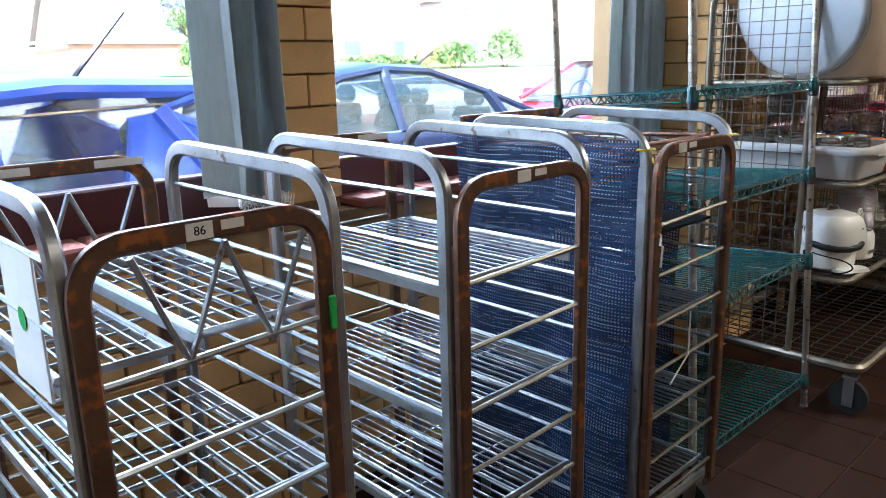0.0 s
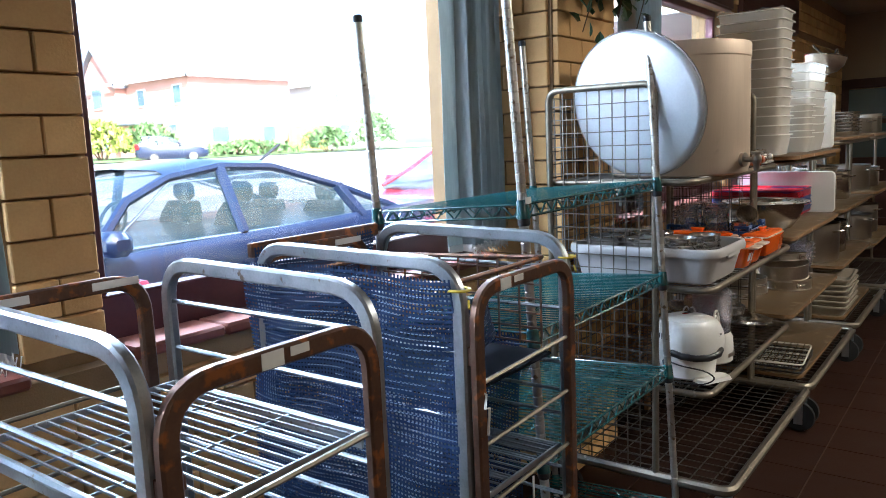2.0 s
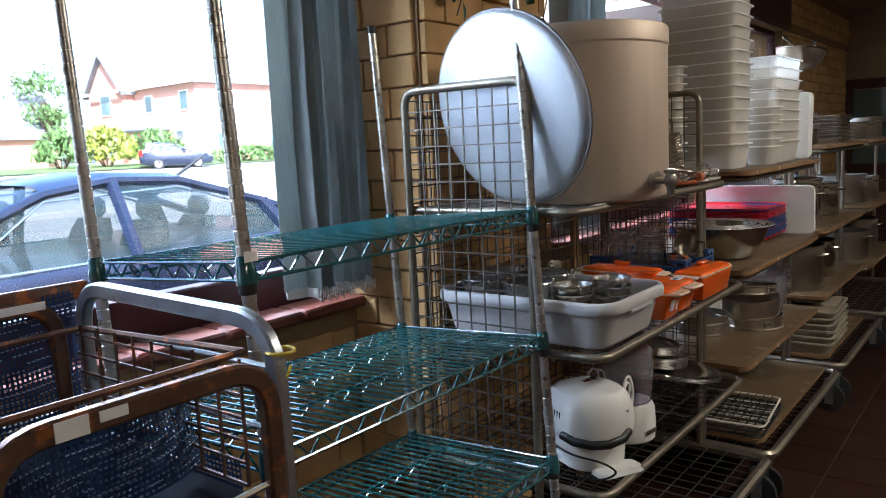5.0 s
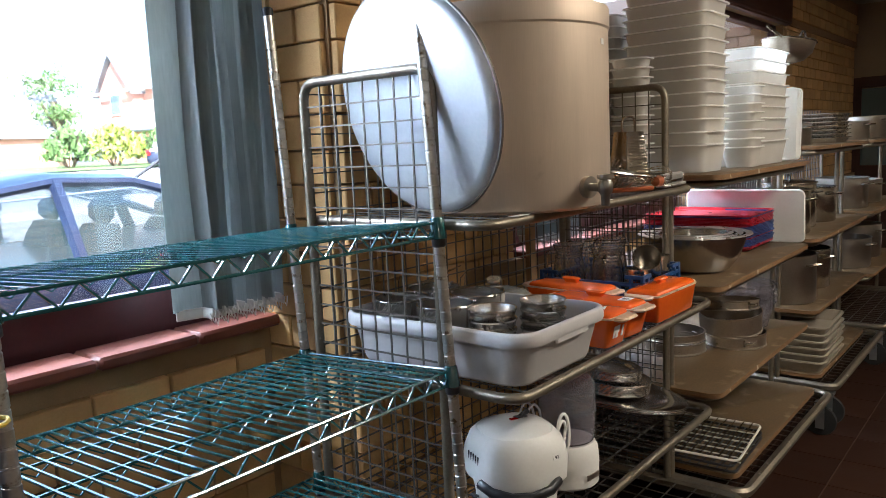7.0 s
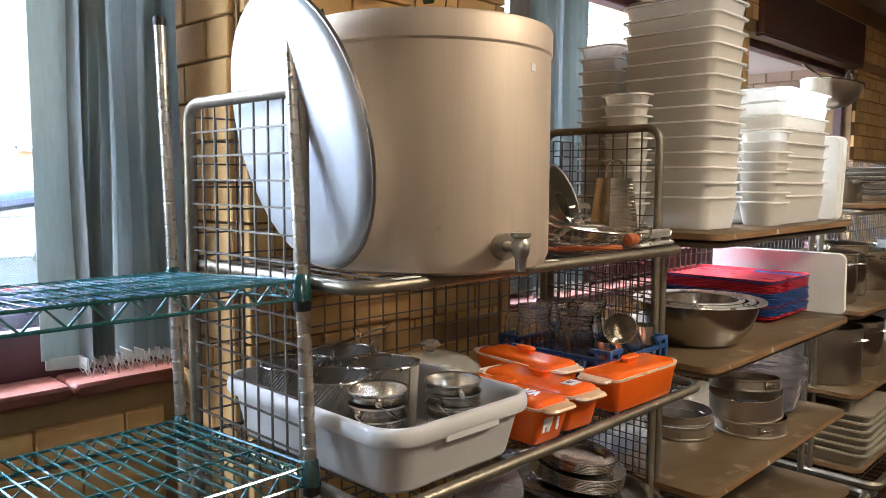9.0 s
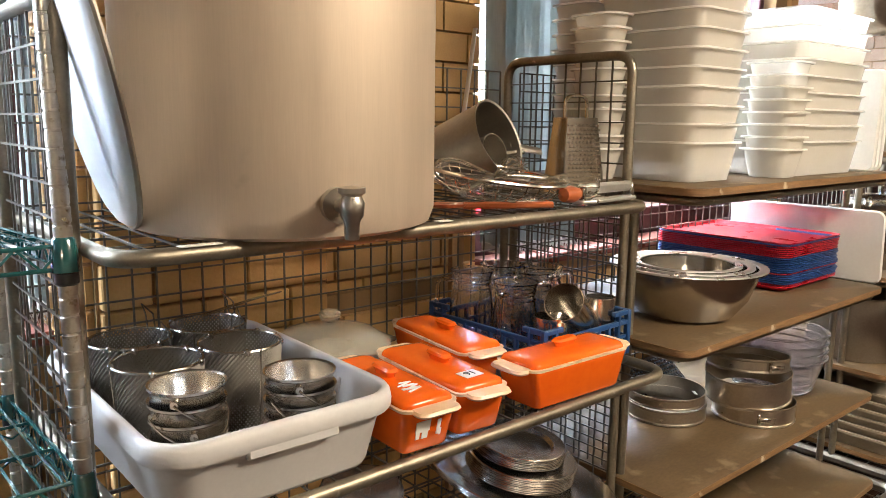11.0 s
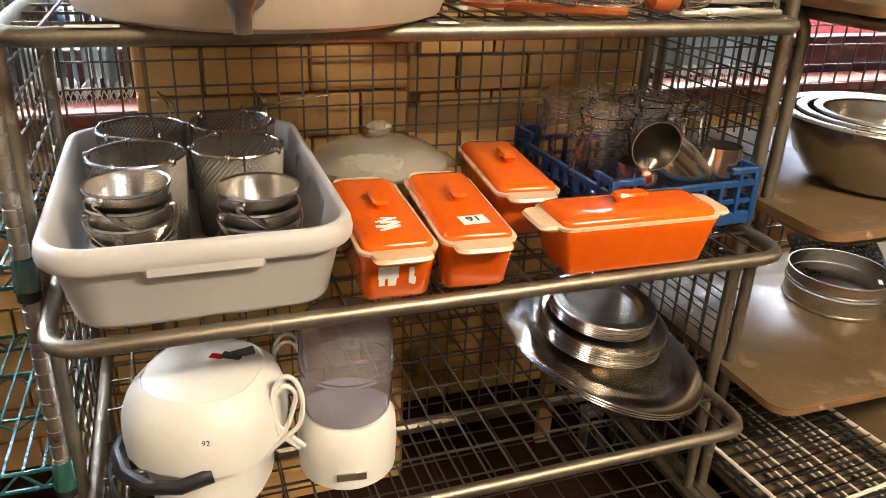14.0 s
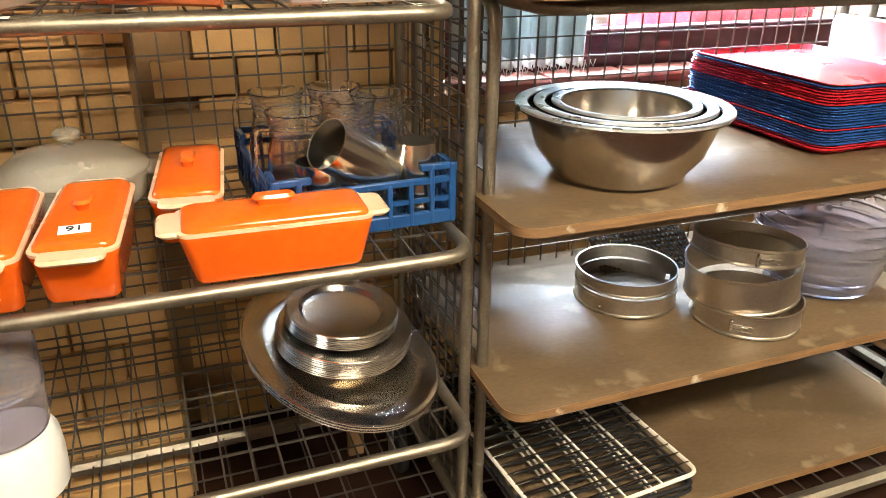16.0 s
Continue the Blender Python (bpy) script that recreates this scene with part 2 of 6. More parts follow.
M_ASPHALT = surf("asphalt", (0.34, 0.335, 0.32), (0.27, 0.265, 0.255), 0.9, scale=0.8, fine=40, bump=0.3)
M_KERB = surf("concrete_kerb", (0.45, 0.43, 0.40), (0.36, 0.34, 0.32), 0.9, scale=3, bump=0.3)
M_GRASS = surf("mown_grass", (0.12, 0.17, 0.05), (0.07, 0.11, 0.03), 0.9, scale=0.6, fine=30, bump=0.5)
M_NAVY = surf("dark_blue_car_paint", (0.006, 0.011, 0.032), (0.005, 0.009, 0.025), 0.35, scale=2, bump=0, coat=0.55)
M_BLUECAR = surf("bright_blue_car_paint", (0.055, 0.12, 0.56), (0.045, 0.1, 0.48), 0.3, metal=0.15, scale=2, bump=0, coat=1.0)
M_REDCAR = surf("red_car_paint", (0.40, 0.02, 0.035), (0.3, 0.015, 0.025), 0.25, scale=2, bump=0, coat=1.0)
M_CARGLASS = surf("car_glass", (0.10, 0.15, 0.16), (0.07, 0.11, 0.12), 0.04, scale=1, bump=0, coat=1.0, rough_var=0.0)
M_SEAT = surf("dark_seat_fabric", (0.03, 0.032, 0.035), None, 0.9, scale=30)
M_BEIGEPL = surf("beige_worn_plastic", (0.40, 0.345, 0.265), (0.28, 0.235, 0.175), 0.5, scale=9, bump=0.05)
M_CARWIN = surf("tinted_car_window", (0.03, 0.045, 0.05), (0.025, 0.04, 0.045), 0.03, scale=1, bump=0, alpha=0.55, rough_var=0.0, coat=1.0)
M_PAIL = surf("satin_steel_pail", (0.76, 0.72, 0.66), (0.56, 0.52, 0.46), 0.24, metal=1.0, scale=12, fine=150, bump=0.0)
M_WEAVE = surf("woven_steel_mesh", (0.30, 0.275, 0.235), (0.19, 0.17, 0.145), 0.65, metal=0.4, scale=20, fine=150, bump=0.05)
# paler steel; reflections on brims, ladles and cutter put into its colour
M_BRIGHT = surf("steel_with_glint_tone", (0.84, 0.82, 0.79), (0.70, 0.68, 0.64), 0.3, metal=0.9, scale=14, fine=150, bump=0.02)
M_TYRE = surf("tyre_rubber", (0.02, 0.02, 0.02), None, 0.85, scale=20)
M_TAIL = surf("red_lamp_lens", (0.5, 0.01, 0.01), None, 0.15, coat=1.0, bump=0)
M_PLATE = surf("yellow_plate", (0.75, 0.55, 0.04), None, 0.4, bump=0)
M_FENCE = surf("yellow_fence_board", (0.55, 0.33, 0.08), (0.42, 0.24, 0.06), 0.8, scale=2, fine=20, vary=0.1, island=True)
M_LAMPGLOW = surf("lamp_diffuser", (1.0, 0.82, 0.58), (1.0, 0.82, 0.58), 0.5, emit=2.5, bump=0)
M_DARKWOOD = surf("dark_door_wood", (0.06, 0.022, 0.014), (0.035, 0.014, 0.01), 0.4, scale=3, fine=40, stretch=(5, 5, 0.4))


# ---- mesh helpers ----
class Shape:
    """Gathers vertices and faces for one mesh."""

    def __init__(self):
        self.v, self.f = [], []

    def add(self, verts, faces, m=None):
        k = len(self.v)
        self.v += [tuple(m @ Vector(p)) if m else tuple(p) for p in verts]
        self.f += [tuple(i + k for i in f) for f in faces]
        return self

    def box(self, c, s, m=None, bevel=0.0):
        x, y, z = (d / 2 for d in s)
        off = Matrix.Translation(c)
        mm = (m @ off) if m else off
        if not bevel:
            vs = [(i * x, j * y, k * z) for i in (-1, 1) for j in (-1, 1) for k in (-1, 1)]
            fs = [(0, 1, 3, 2), (4, 6, 7, 5), (0, 4, 5, 1), (2, 3, 7, 6), (0, 2, 6, 4), (1, 5, 7, 3)]
            return self.add(vs, fs, mm)
        b = min(bevel, x * 0.9, y * 0.9, z * 0.9)
        ring = lambda a, c2: [(-a + b, -c2), (a - b, -c2), (a, -c2 + b), (a, c2 - b), (a - b, c2), (-a + b, c2), (-a, c2 - b), (-a, -c2 + b)]
        inner = lambda a, c2: [(px * (a - b) / a if abs(px) == a else px, py * (c2 - b) / c2 if abs(py) == c2 else py) for px, py in ring(a, c2)]
        rs = [[(p[0], p[1], -z) for p in inner(x, y)], [(p[0], p[1], -z + b) for p in ring(x, y)],
              [(p[0], p[1], z - b) for p in ring(x, y)], [(p[0], p[1], z) for p in inner(x, y)]]
        return self.loft(rs, True, True, mm)

    def loft(self, rings, cap0=False, cap1=False, m=None, closed=True, wrap=False):
        n = len(rings[0])
        vs = [p for r in rings for p in r]
        fs = []
        rr = len(rings)
        for i in range(rr if wrap else rr - 1):
            a, b = i * n, ((i + 1) % rr) * n
            for j in range(n if closed else n - 1):
                k = (j + 1) % n
                fs.append((a + j, a + k, b + k, b + j))
        if cap0:
            fs.append(tuple(reversed(range(n))))
        if cap1:
            fs.append(tuple(range((rr - 1) * n, rr * n)))
        return self.add(vs, fs, m)

    def lathe(self, prof, n=28, m=None, sx=1.0, sy=1.0):
        rings = [[(r * sx * math.cos(2 * math.pi * i / n), r * sy * math.sin(2 * math.pi * i / n), z) for i in range(n)] for r, z in prof]
        if prof[0][0] > 1e-6 and prof[-1][0] > 1e-6 and len(prof) > 5:
            return self.loft(rings + rings[:1], False, False, m)
        return self.loft(rings, prof[0][0] > 1e-6, prof[-1][0] > 1e-6, m)

    def tube(self, pts, r, n=8, closed=False, m=None, squash=(1, 1)):
        pts = [Vector(p) for p in pts]
        k = len(pts)
        tang = []
        for i in range(k):
            a = pts[i - 1] if (i or closed) else pts[i]
            b = pts[(i + 1) % k] if (i < k - 1 or closed) else pts[i]
            t = b - a
            tang.append(t.normalized() if t.length > 1e-9 else Vector((0, 0, 1)))
        up = Vector((0, 0, 1)) if abs(tang[0].z) < 0.9 else Vector((0, 1, 0))
        u = (up - tang[0] * up.dot(tang[0])).normalized()
        rings = []
        off = math.pi / n
        for i in range(k):
            u = (u - tang[i] * u.dot(tang[i]))
            u = u.normalized() if u.length > 1e-6 else tang[i].orthogonal().normalized()
            w = tang[i].cross(u)
            rings.append([tuple(pts[i] + u * (r * squash[0] * math.cos(off + 2 * math.pi * j / n)) + w * (r * squash[1] * math.sin(off + 2 * math.pi * j / n))) for j in range(n)])
        return self.loft(rings, not closed, not closed, m, wrap=closed)

    def bar(self, pts, across, through):
        """Rounded rectangular tube bent in one upright plane; across lies in that plane."""
        pts = [Vector(p) for p in pts]
        k = len(pts)
        nrm = (pts[k // 2] - pts[0]).cross(pts[-1] - pts[0]).normalized()
        a, b, c = across / 2, through / 2, min(across, through) * 0.2
        prof = [(a, b - c), (a - c, b), (c - a, b), (-a, b - c), (-a, c - b), (c - a, -b), (a - c, -b), (a, c - b)]
        rings = []
        for i in range(k):
            t = (pts[min(i + 1, k - 1)] - pts[max(i - 1, 0)]).normalized()
            u = nrm.cross(t).normalized()
            rings.append([tuple(pts[i] + u * p + nrm * q) for p, q in prof])
        return self.loft(rings, True, True)

    def wire(self, a, b, r=0.002, n=4):
        return self.tube([a, b], r, n)


def fillet(pts, rad, n=5, closed=False):
    """Rounds the corners of a line."""
    pts = [Vector(p) for p in pts]
    k = len(pts)
    out = []
    for i in range(k):
        if not closed and i in (0, k - 1):
            out.append(pts[i])
            continue
        p, a, b = pts[i], pts[i - 1], pts[(i + 1) % k]
        da, db = (a - p), (b - p)
        r = min(rad, da.length * 0.48, db.length * 0.48)
        s, e = p + da.normalized() * r, p + db.normalized() * r
        for j in range(n + 1):
            t = j / n
            out.append(s * (1 - t) ** 2 + p * 2 * t * (1 - t) + e * t * t)
    return out


def rrect(w, d, r, z, n=4, cx=0.0, cy=0.0):
    out = []
    for qx, qy, a0 in ((1, 1, 0), (-1, 1, 90), (-1, -1, 180), (1, -1, 270)):
        for j in range(n + 1):
            a = radians(a0 + 90 * j / n)
            out.append((cx + qx * (w / 2 - r) + r * math.cos(a), cy + qy * (d / 2 - r) + r * math.sin(a), z))
    return out


def arc(cx, cy, cz, r, a0, a1, n, plane="xz"):
    out = []
    for i in range(n + 1):
        a = radians(a0 + (a1 - a0) * i / n)
        c, s = r * math.cos(a), r * math.sin(a)
        out.append({"xz": (cx + c, cy, cz + s), "xy": (cx + c, cy + s, cz), "yz": (cx, cy + c, cz + s)}[plane])
    return out


def mesh_of(name, shape, material, smooth=38):
    me = bpy.data.meshes.new(name)
    me.from_pydata(shape.v, [], shape.f)
    me.materials.append(material)
    me.validate()
    bm = bmesh.new()
    bm.from_mesh(me)
    bmesh.ops.recalc_face_normals(bm, faces=bm.faces)
    bm.to_mesh(me)
    bm.free()
    if smooth:
        for p in me.polygons:
            p.use_smooth = True
        me.set_sharp_from_angle(angle=radians(smooth))
    return me


def part(name, shape, material, parent, label="", m=None, smooth=38, kind=""):
    ob = new(name, shape if isinstance(shape, bpy.types.Mesh) else mesh_of(name, shape, material, smooth))
    ob.parent = parent
    if m:
        ob.matrix_basis = m
    return tagged(ob, label=label, kind=kind)


def thing(name, label, category, group="", m=None, kind=""):
    ob = new(name)
    ob.empty_display_size = 0.1
    if m:
        ob.matrix_basis = m
    return tagged(ob, label, category, group, kind)


def solid(name, shape, material, label, category, group="", m=None, kind="", smooth=38):
    ob = new(name, mesh_of(name, shape, material, smooth))
    if m:
        ob.matrix_basis = m
    return tagged(ob, label, category, group, kind)


def writing(text, size, parent, m, material=None, name="number"):
    cu = bpy.data.curves.new(name, "FONT")
    cu.body, cu.size, cu.align_x, cu.align_y, cu.extrude = text, size, "CENTER", "CENTER", 0.0004
    tmp = new(name, cu)
    me = bpy.data.meshes.new_from_object(tmp)
    bpy.data.objects.remove(tmp)
    me.materials.clear()
    me.materials.append(material or M_INK)
    return part(name, me, None, parent, m=m)


def sticker(parent, m, w=0.04, h=0.025, text="", name="sticker", material=None, label="white paper sticker"):
    s = part(name, Shape().box((0, 0, 0), (w, h, 0.0012), bevel=0.0004), material or M_PAPER, parent, label, m=m)
    if text.strip():
        writing(text, h * 0.75, s, pose(0, 0, 0.0011))
    return s


# ---- the large structure ----
def structure(name, shape, material, label="", smooth=38):
    return tagged(new(name, mesh_of(name, shape, material, smooth)), label=label, category="building", kind="structure")


floor = structure("floor", Shape().box((4.5, -1.0, -0.06), (15.0, 6.1, 0.11)), M_GROUT, "dark reddish-brown quarry tile floor with worn grout lines")
fs = Shape()
for i in range(50):
    for j in range(20):
        fs.box((-2.9 + 0.3 * i, -3.9 + 0.3 * j, -0.003), (0.294, 0.294, 0.006))
part("floor_tiles", fs, M_FLOOR, floor, "reddish-brown quarry tiles", kind="stuff", smooth=0)

WIN_Y = 2.04
structure("ceiling", Shape().box((4.5, -1.0, 2.95), (15.3, 6.4, 0.1)), M_CEIL, "plain tan painted ceiling")
# unseen south and west walls added; dim tan keeps bounced light low
structure("wall_south", Shape().box((4.5, -4.1, 1.45), (15.3, 0.2, 2.9)), M_PLASTER, "plain tan wall added to close the unseen side")
structure("wall_west", Shape().box((-3.05, -0.9, 1.45), (0.2, 6.2, 2.9)), M_PLASTER, "plain tan wall added to close the unseen side")
wall_east = structure("wall_east", Shape().box((12.05, -0.9, 1.45), (0.2, 6.2, 2.9)), M_PLASTER, "dim tan wall with a dark wooden door")
# window wall: core behind the bricks, band above the windows
WINDOWS = [(-2.6, 1.22), (1.47, 3.2), (4.62, 6.72), (6.95, 9.0)]
wall_n = structure("wall_north", Shape().box((4.5, 2.08, 0.475), (15.3, 0.26, 0.95)).box((4.5, 2.12, 2.65), (15.3, 0.3, 0.5)), M_MORTAR,
                   "buff brick wall below and above the shop windows")
pier_shape = Shape()
for a, b in ((-2.95, -2.6), (1.235, 1.455), (3.215, 4.605), (6.735, 6.935), (9.015, 12.0)):
    pier_shape.box(((a + b) / 2, 2.135, 1.68), (b - a, 0.25, 1.46))
part("pier_core", pier_shape, M_MORTAR, wall_n)
pilaster = structure("wall_pilaster", Shape().box((3.485, 1.82, 1.45), (0.552, 0.39, 2.9)), M_MORTAR, "buff brick pilaster between the windows")

# windows: frame bars, pane, sill
for k, (a, b) in enumerate(WINDOWS):
    w = tagged(new(f"window_{k + 1}"), "large shop window in a dark maroon frame", "window", kind="structure")
    fr = Shape()
    fr.box(((a + b) / 2, WIN_Y + 0.06, 1.035), (b - a, 0.07, 0.13), bevel=0.006)
    fr.box(((a + b) / 2, WIN_Y + 0.06, 2.375), (b - a, 0.07, 0.05), bevel=0.006)
    for x in (a + 0.02, b - 0.02):
        fr.box((x, WIN_Y + 0.06, 1.725), (0.04, 0.066, 1.25), bevel=0.006)
    part("window_frame", fr, M_FRAME, w, "dark maroon painted frame")
    pane = part("window_pane", Shape().box(((a + b) / 2, WIN_Y + 0.065, 1.725), (b - a - 0.08, 0.006, 1.25)), M_GLASS, w, "clear window pane", smooth=0)
    pane.visible_shadow = False
    n = max(1, round((b - a) / 0.3))
    for i in range(n):
        x0 = a + (b - a) * i / n
        part("sill_tile", Shape().box((x0 + (b - a) / n / 2, 1.975, 0.968), ((b - a) / n - 0.005, 0.15, 0.034), bevel=0.008), M_SILL, w)

# brown pelmet boxes over the far windows
for a, b in ((4.66, 6.7), (6.97, 8.95)):
    structure("trim_pelmet", Shape().box(((a + b) / 2, 1.94, 2.56), (b - a, 0.05, 0.33), bevel=0.006).box(((a + b) / 2, 1.95, 2.39), (b - a - 0.04, 0.05, 0.02), bevel=0.004), M_PELMET,
              "dark stained wooden pelmet box over the window")

# door at the far end
door = tagged(new("door_1"), "dark wooden double door with glazed panels", "door", kind="structure")
ds = Shape()
for x0 in (0.35, 1.2):
    for yy, ww in ((x0 + 0.05, 0.1), (x0 + 0.75, 0.1)):
        ds.box((11.925, yy, 1.03), (0.045, ww, 2.05), bevel=0.004)
    for zz, hh in ((0.12, 0.22), (0.95, 0.16), (2.0, 0.12), (1.5, 0.06)):
        ds.box((11.925, x0 + 0.4, zz), (0.045, 0.62, hh), bevel=0.004)
part("door_leaf", ds, M_DARKWOOD, door)
part("door_pane", Shape().box((11.935, 0.75, 1.45), (0.006, 0.6, 0.95)).box((11.935, 1.6, 1.45), (0.006, 0.6, 0.95)), M_CARGLASS, door, "dim glazed panel")
part("door_panel", Shape().box((11.935, 0.75, 0.55), (0.02, 0.6, 0.68)).box((11.935, 1.6, 0.55), (0.02, 0.6, 0.68)), M_DARKWOOD, door)

# ceiling lamps, out of the walk's view
for lx, ly, watts in LAMPS:
    cl = thing("ceiling_light", "rectangular warm white ceiling light panel", "light", "ceiling lights", pose(lx, ly, 2.83))
    part("frame", Shape().box((0, -0.27, 0), (1.3, 0.03, 0.06)).box((0, 0.27, 0), (1.3, 0.03, 0.06)).box((-0.635, 0, 0), (0.03, 0.51, 0.06)).box((0.635, 0, 0), (0.03, 0.51, 0.06)), M_WHITE, cl)
    part("diffuser", Shape().box((0, 0, 0.012), (1.24, 0.51, 0.02)), M_LAMPGLOW, cl, "warm glowing diffuser")

# ---- outside ----
# one sheet of ground, rising gently towards the houses
gs = Shape()
ys = [2.3, 3, 8, 14, 20, 30, 43, 60, 90, 200, 1500]
zs = [-0.02, -0.02, -0.02, -0.02, 0.25, 0.75, 1.25, 1.35, 1.4, 1.4, 1.4]
gs.loft([[(x, y, z) for x in (-1500, -200, -50, 0, 30, 60, 200, 1500)] for y, z in zip(ys, zs)], closed=False)
gs.loft([[(x, y, -0.13) for x in (-1500, -50, 50, 1500)] for y in (-1500, -50, 2.31)], closed=False)
structure("ground", gs, M_ASPHALT, "grey asphalt car park and road in daylight", smooth=60)
kerb = structure("kerb", Shape().box((20, 19.0, 0.26), (160, 0.3, 0.16), bevel=0.02), M_KERB, "pale concrete kerb along the road")
structure("pavement", Shape().box((20, 20.6, 0.33), (160, 2.8, 0.08)), M_KERB, "pale concrete pavement")
lawn = Shape()
lawn.loft([[(x, y, z) for x in (-60, 110)] for y, z in ((38.0, 1.12), (42, 1.3), (70, 1.45))], closed=False)
structure("lawn", lawn, M_GRASS, "green front lawn by the road")
# canopy soffit and wing wall beyond the far windows
structure("wall_wing", Shape().box((9.6, 3.9, 1.6), (0.3, 3.2, 3.4)), M_MORTAR, "pale brick wing wall outside")
wb = Shape()
for r in range(34):
    for c in range(20):
        yy = 2.42 + 0.23 * c + (0.115 if r % 2 else 0)
        if yy < 5.4:
            wb.box((9.445, yy, -0.05 + 0.1 * r), (0.03, 0.22, 0.09))
part("bricks", wb, M_OUTBRICK, bpy.data.objects["wall_wing"], "pale bricks in stretcher bond", kind="stuff", smooth=0)
structure("soffit", Shape().box((8.3, 3.0, 2.52), (2.4, 1.2, 0.06)), M_WHITE, "white soffit of the canopy outside the window")


def house(m, w, d, h, wall, label, chimney=True, wins=(), gable=False):
    hs = thing("house", label, "house", "houses across the road", m)
    part("wall", Shape().box((w / 2, d / 2, h / 2), (w, d, h)), wall, hs)
    rf = Shape()
    o = 0.35
    rf.add([(-o, -o, h), (w + o, -o, h), (w + o, d + o, h), (-o, d + o, h), (w * 0.3, d / 2, h + d * 0.33), (w * 0.7, d / 2, h + d * 0.33)],
           [(0, 1, 5, 4), (1, 2, 5), (2, 3, 4, 5), (3, 0, 4), (3, 2, 1, 0)])
    if gable:
        rise = d * 0.55
        rf = Shape()
        for s in (-1, 1):
            e = d / 2 + s * (d / 2 + o)
            rf.add([(-o, e, h - 0.3), (w + o, e, h - 0.3), (w + o, d / 2, h + rise), (-o, d / 2, h + rise),
                    (-o, e, h - 0.1), (w + o, e, h - 0.1), (w + o, d / 2, h + rise + 0.2), (-o, d / 2, h + rise + 0.2)],
                   [(0, 1, 2, 3), (7, 6, 5, 4), (0, 4, 5, 1), (0, 3, 7, 4), (1, 5, 6, 2)])
        part("gable", Shape().add([(0.01, 0, h), (0.01, d, h), (0.01, d / 2, h + rise - 0.1), (w - 0.01, 0, h), (w - 0.01, d, h), (w - 0.01, d / 2, h + rise - 0.1)],
                                  [(0, 1, 2), (5, 4, 3), (0, 2, 5, 3), (1, 4, 5, 2)]), wall, hs, smooth=0)
    roof = part("roof", rf, M_ROOFTILE, hs, smooth=0)
    if chimney:
        part("chimney", Shape().box((w * 0.3, d / 2, h + d * 0.33 + 0.3), (0.6, 0.6, 1.6)), wall, roof)
    g = Shape()
    for a, b in (((-o, -o), (w + o, -o)), ((-o, -o), (-o, d + o))):
        g.box(((a[0] + b[0]) / 2, (a[1] + b[1]) / 2, h - 0.06), (abs(b[0] - a[0]) + 0.1, abs(b[1] - a[1]) + 0.1, 0.16))
    part("gutter", g, M_WHITE, hs, "white fascia and gutter")
    for face, u, z, ww, hh in wins:
        if face == "s":
            c, s1, s2 = (u, -0.02, z), (ww, 0.10, hh), (ww - 0.16, 0.12, hh - 0.16)
        else:
            c, s1, s2 = (-0.02, u, z), (0.10, ww, hh), (0.12, ww - 0.16, hh - 0.16)
        wd = part("window", Shape().box(c, s1), M_WHITE, hs, "white framed window")
        part("pane", Shape().box(c, s2), M_CARGLASS, wd)
    return hs


h1 = house(pose(30.7, 43, 1.2), 8.6, 7.2, 5.3, M_REDBRICK, "two-storey red brick house with a grey tiled roof",
      wins=[("w", 1.2, 4.1, 1.0, 1.3), ("w", 2.0, 1.2, 1.0, 2.1), ("s", 2.2, 1.4, 1.6, 1.2), ("s", 6.4, 1.4, 1.3, 1.2), ("w", 5.4, 4.1, 1.0, 1.2)])
part("porch", Shape().box((-0.9, 4.6, 1.1), (1.6, 2.4, 2.2)), M_REDBRICK, h1, "brick porch with white posts")
part("porch_roof", Shape().box((-1.0, 4.6, 2.35), (2.2, 3.0, 0.3), bevel=0.1), M_ROOFTILE, h1)
house(pose(42.5, 44, 1.3), 11, 8, 5.0, M_PALEWALL, "two-storey cream rendered house with a grey roof", False, wins=[("s", 2.6, 4.0, 0.8, 0.9), ("s", 7, 4.0, 1.2, 1.1), ("s", 3.5, 1.4, 1.4, 1.2)])
house(pose(17.5, 52, 0.9), 8.5, 7, 2.6, M_REDBRICK, "low red brick outbuilding with a grey roof", False, gable=True)
house(pose(29.9, 50.3, 1.2), 5, 4.6, 5.2, M_REDBRICK, "red brick house wing with a steep grey roof", False, wins=[("w", 2.3, 4.3, 1.4, 1.5), ("w", 2.3, 1.3, 1.6, 1.3)], gable=True)
fe = thing("fence", "tall yellow-brown timber board fence beside the houses", "fence", m=pose(38.6, 42.5, 1.3))
for i in range(26):
    part("board", Shape().box((0.15 * i, 0, 0.9), (0.14, 0.03, 1.8 + 0.02 * (i % 3))), M_FENCE, fe)


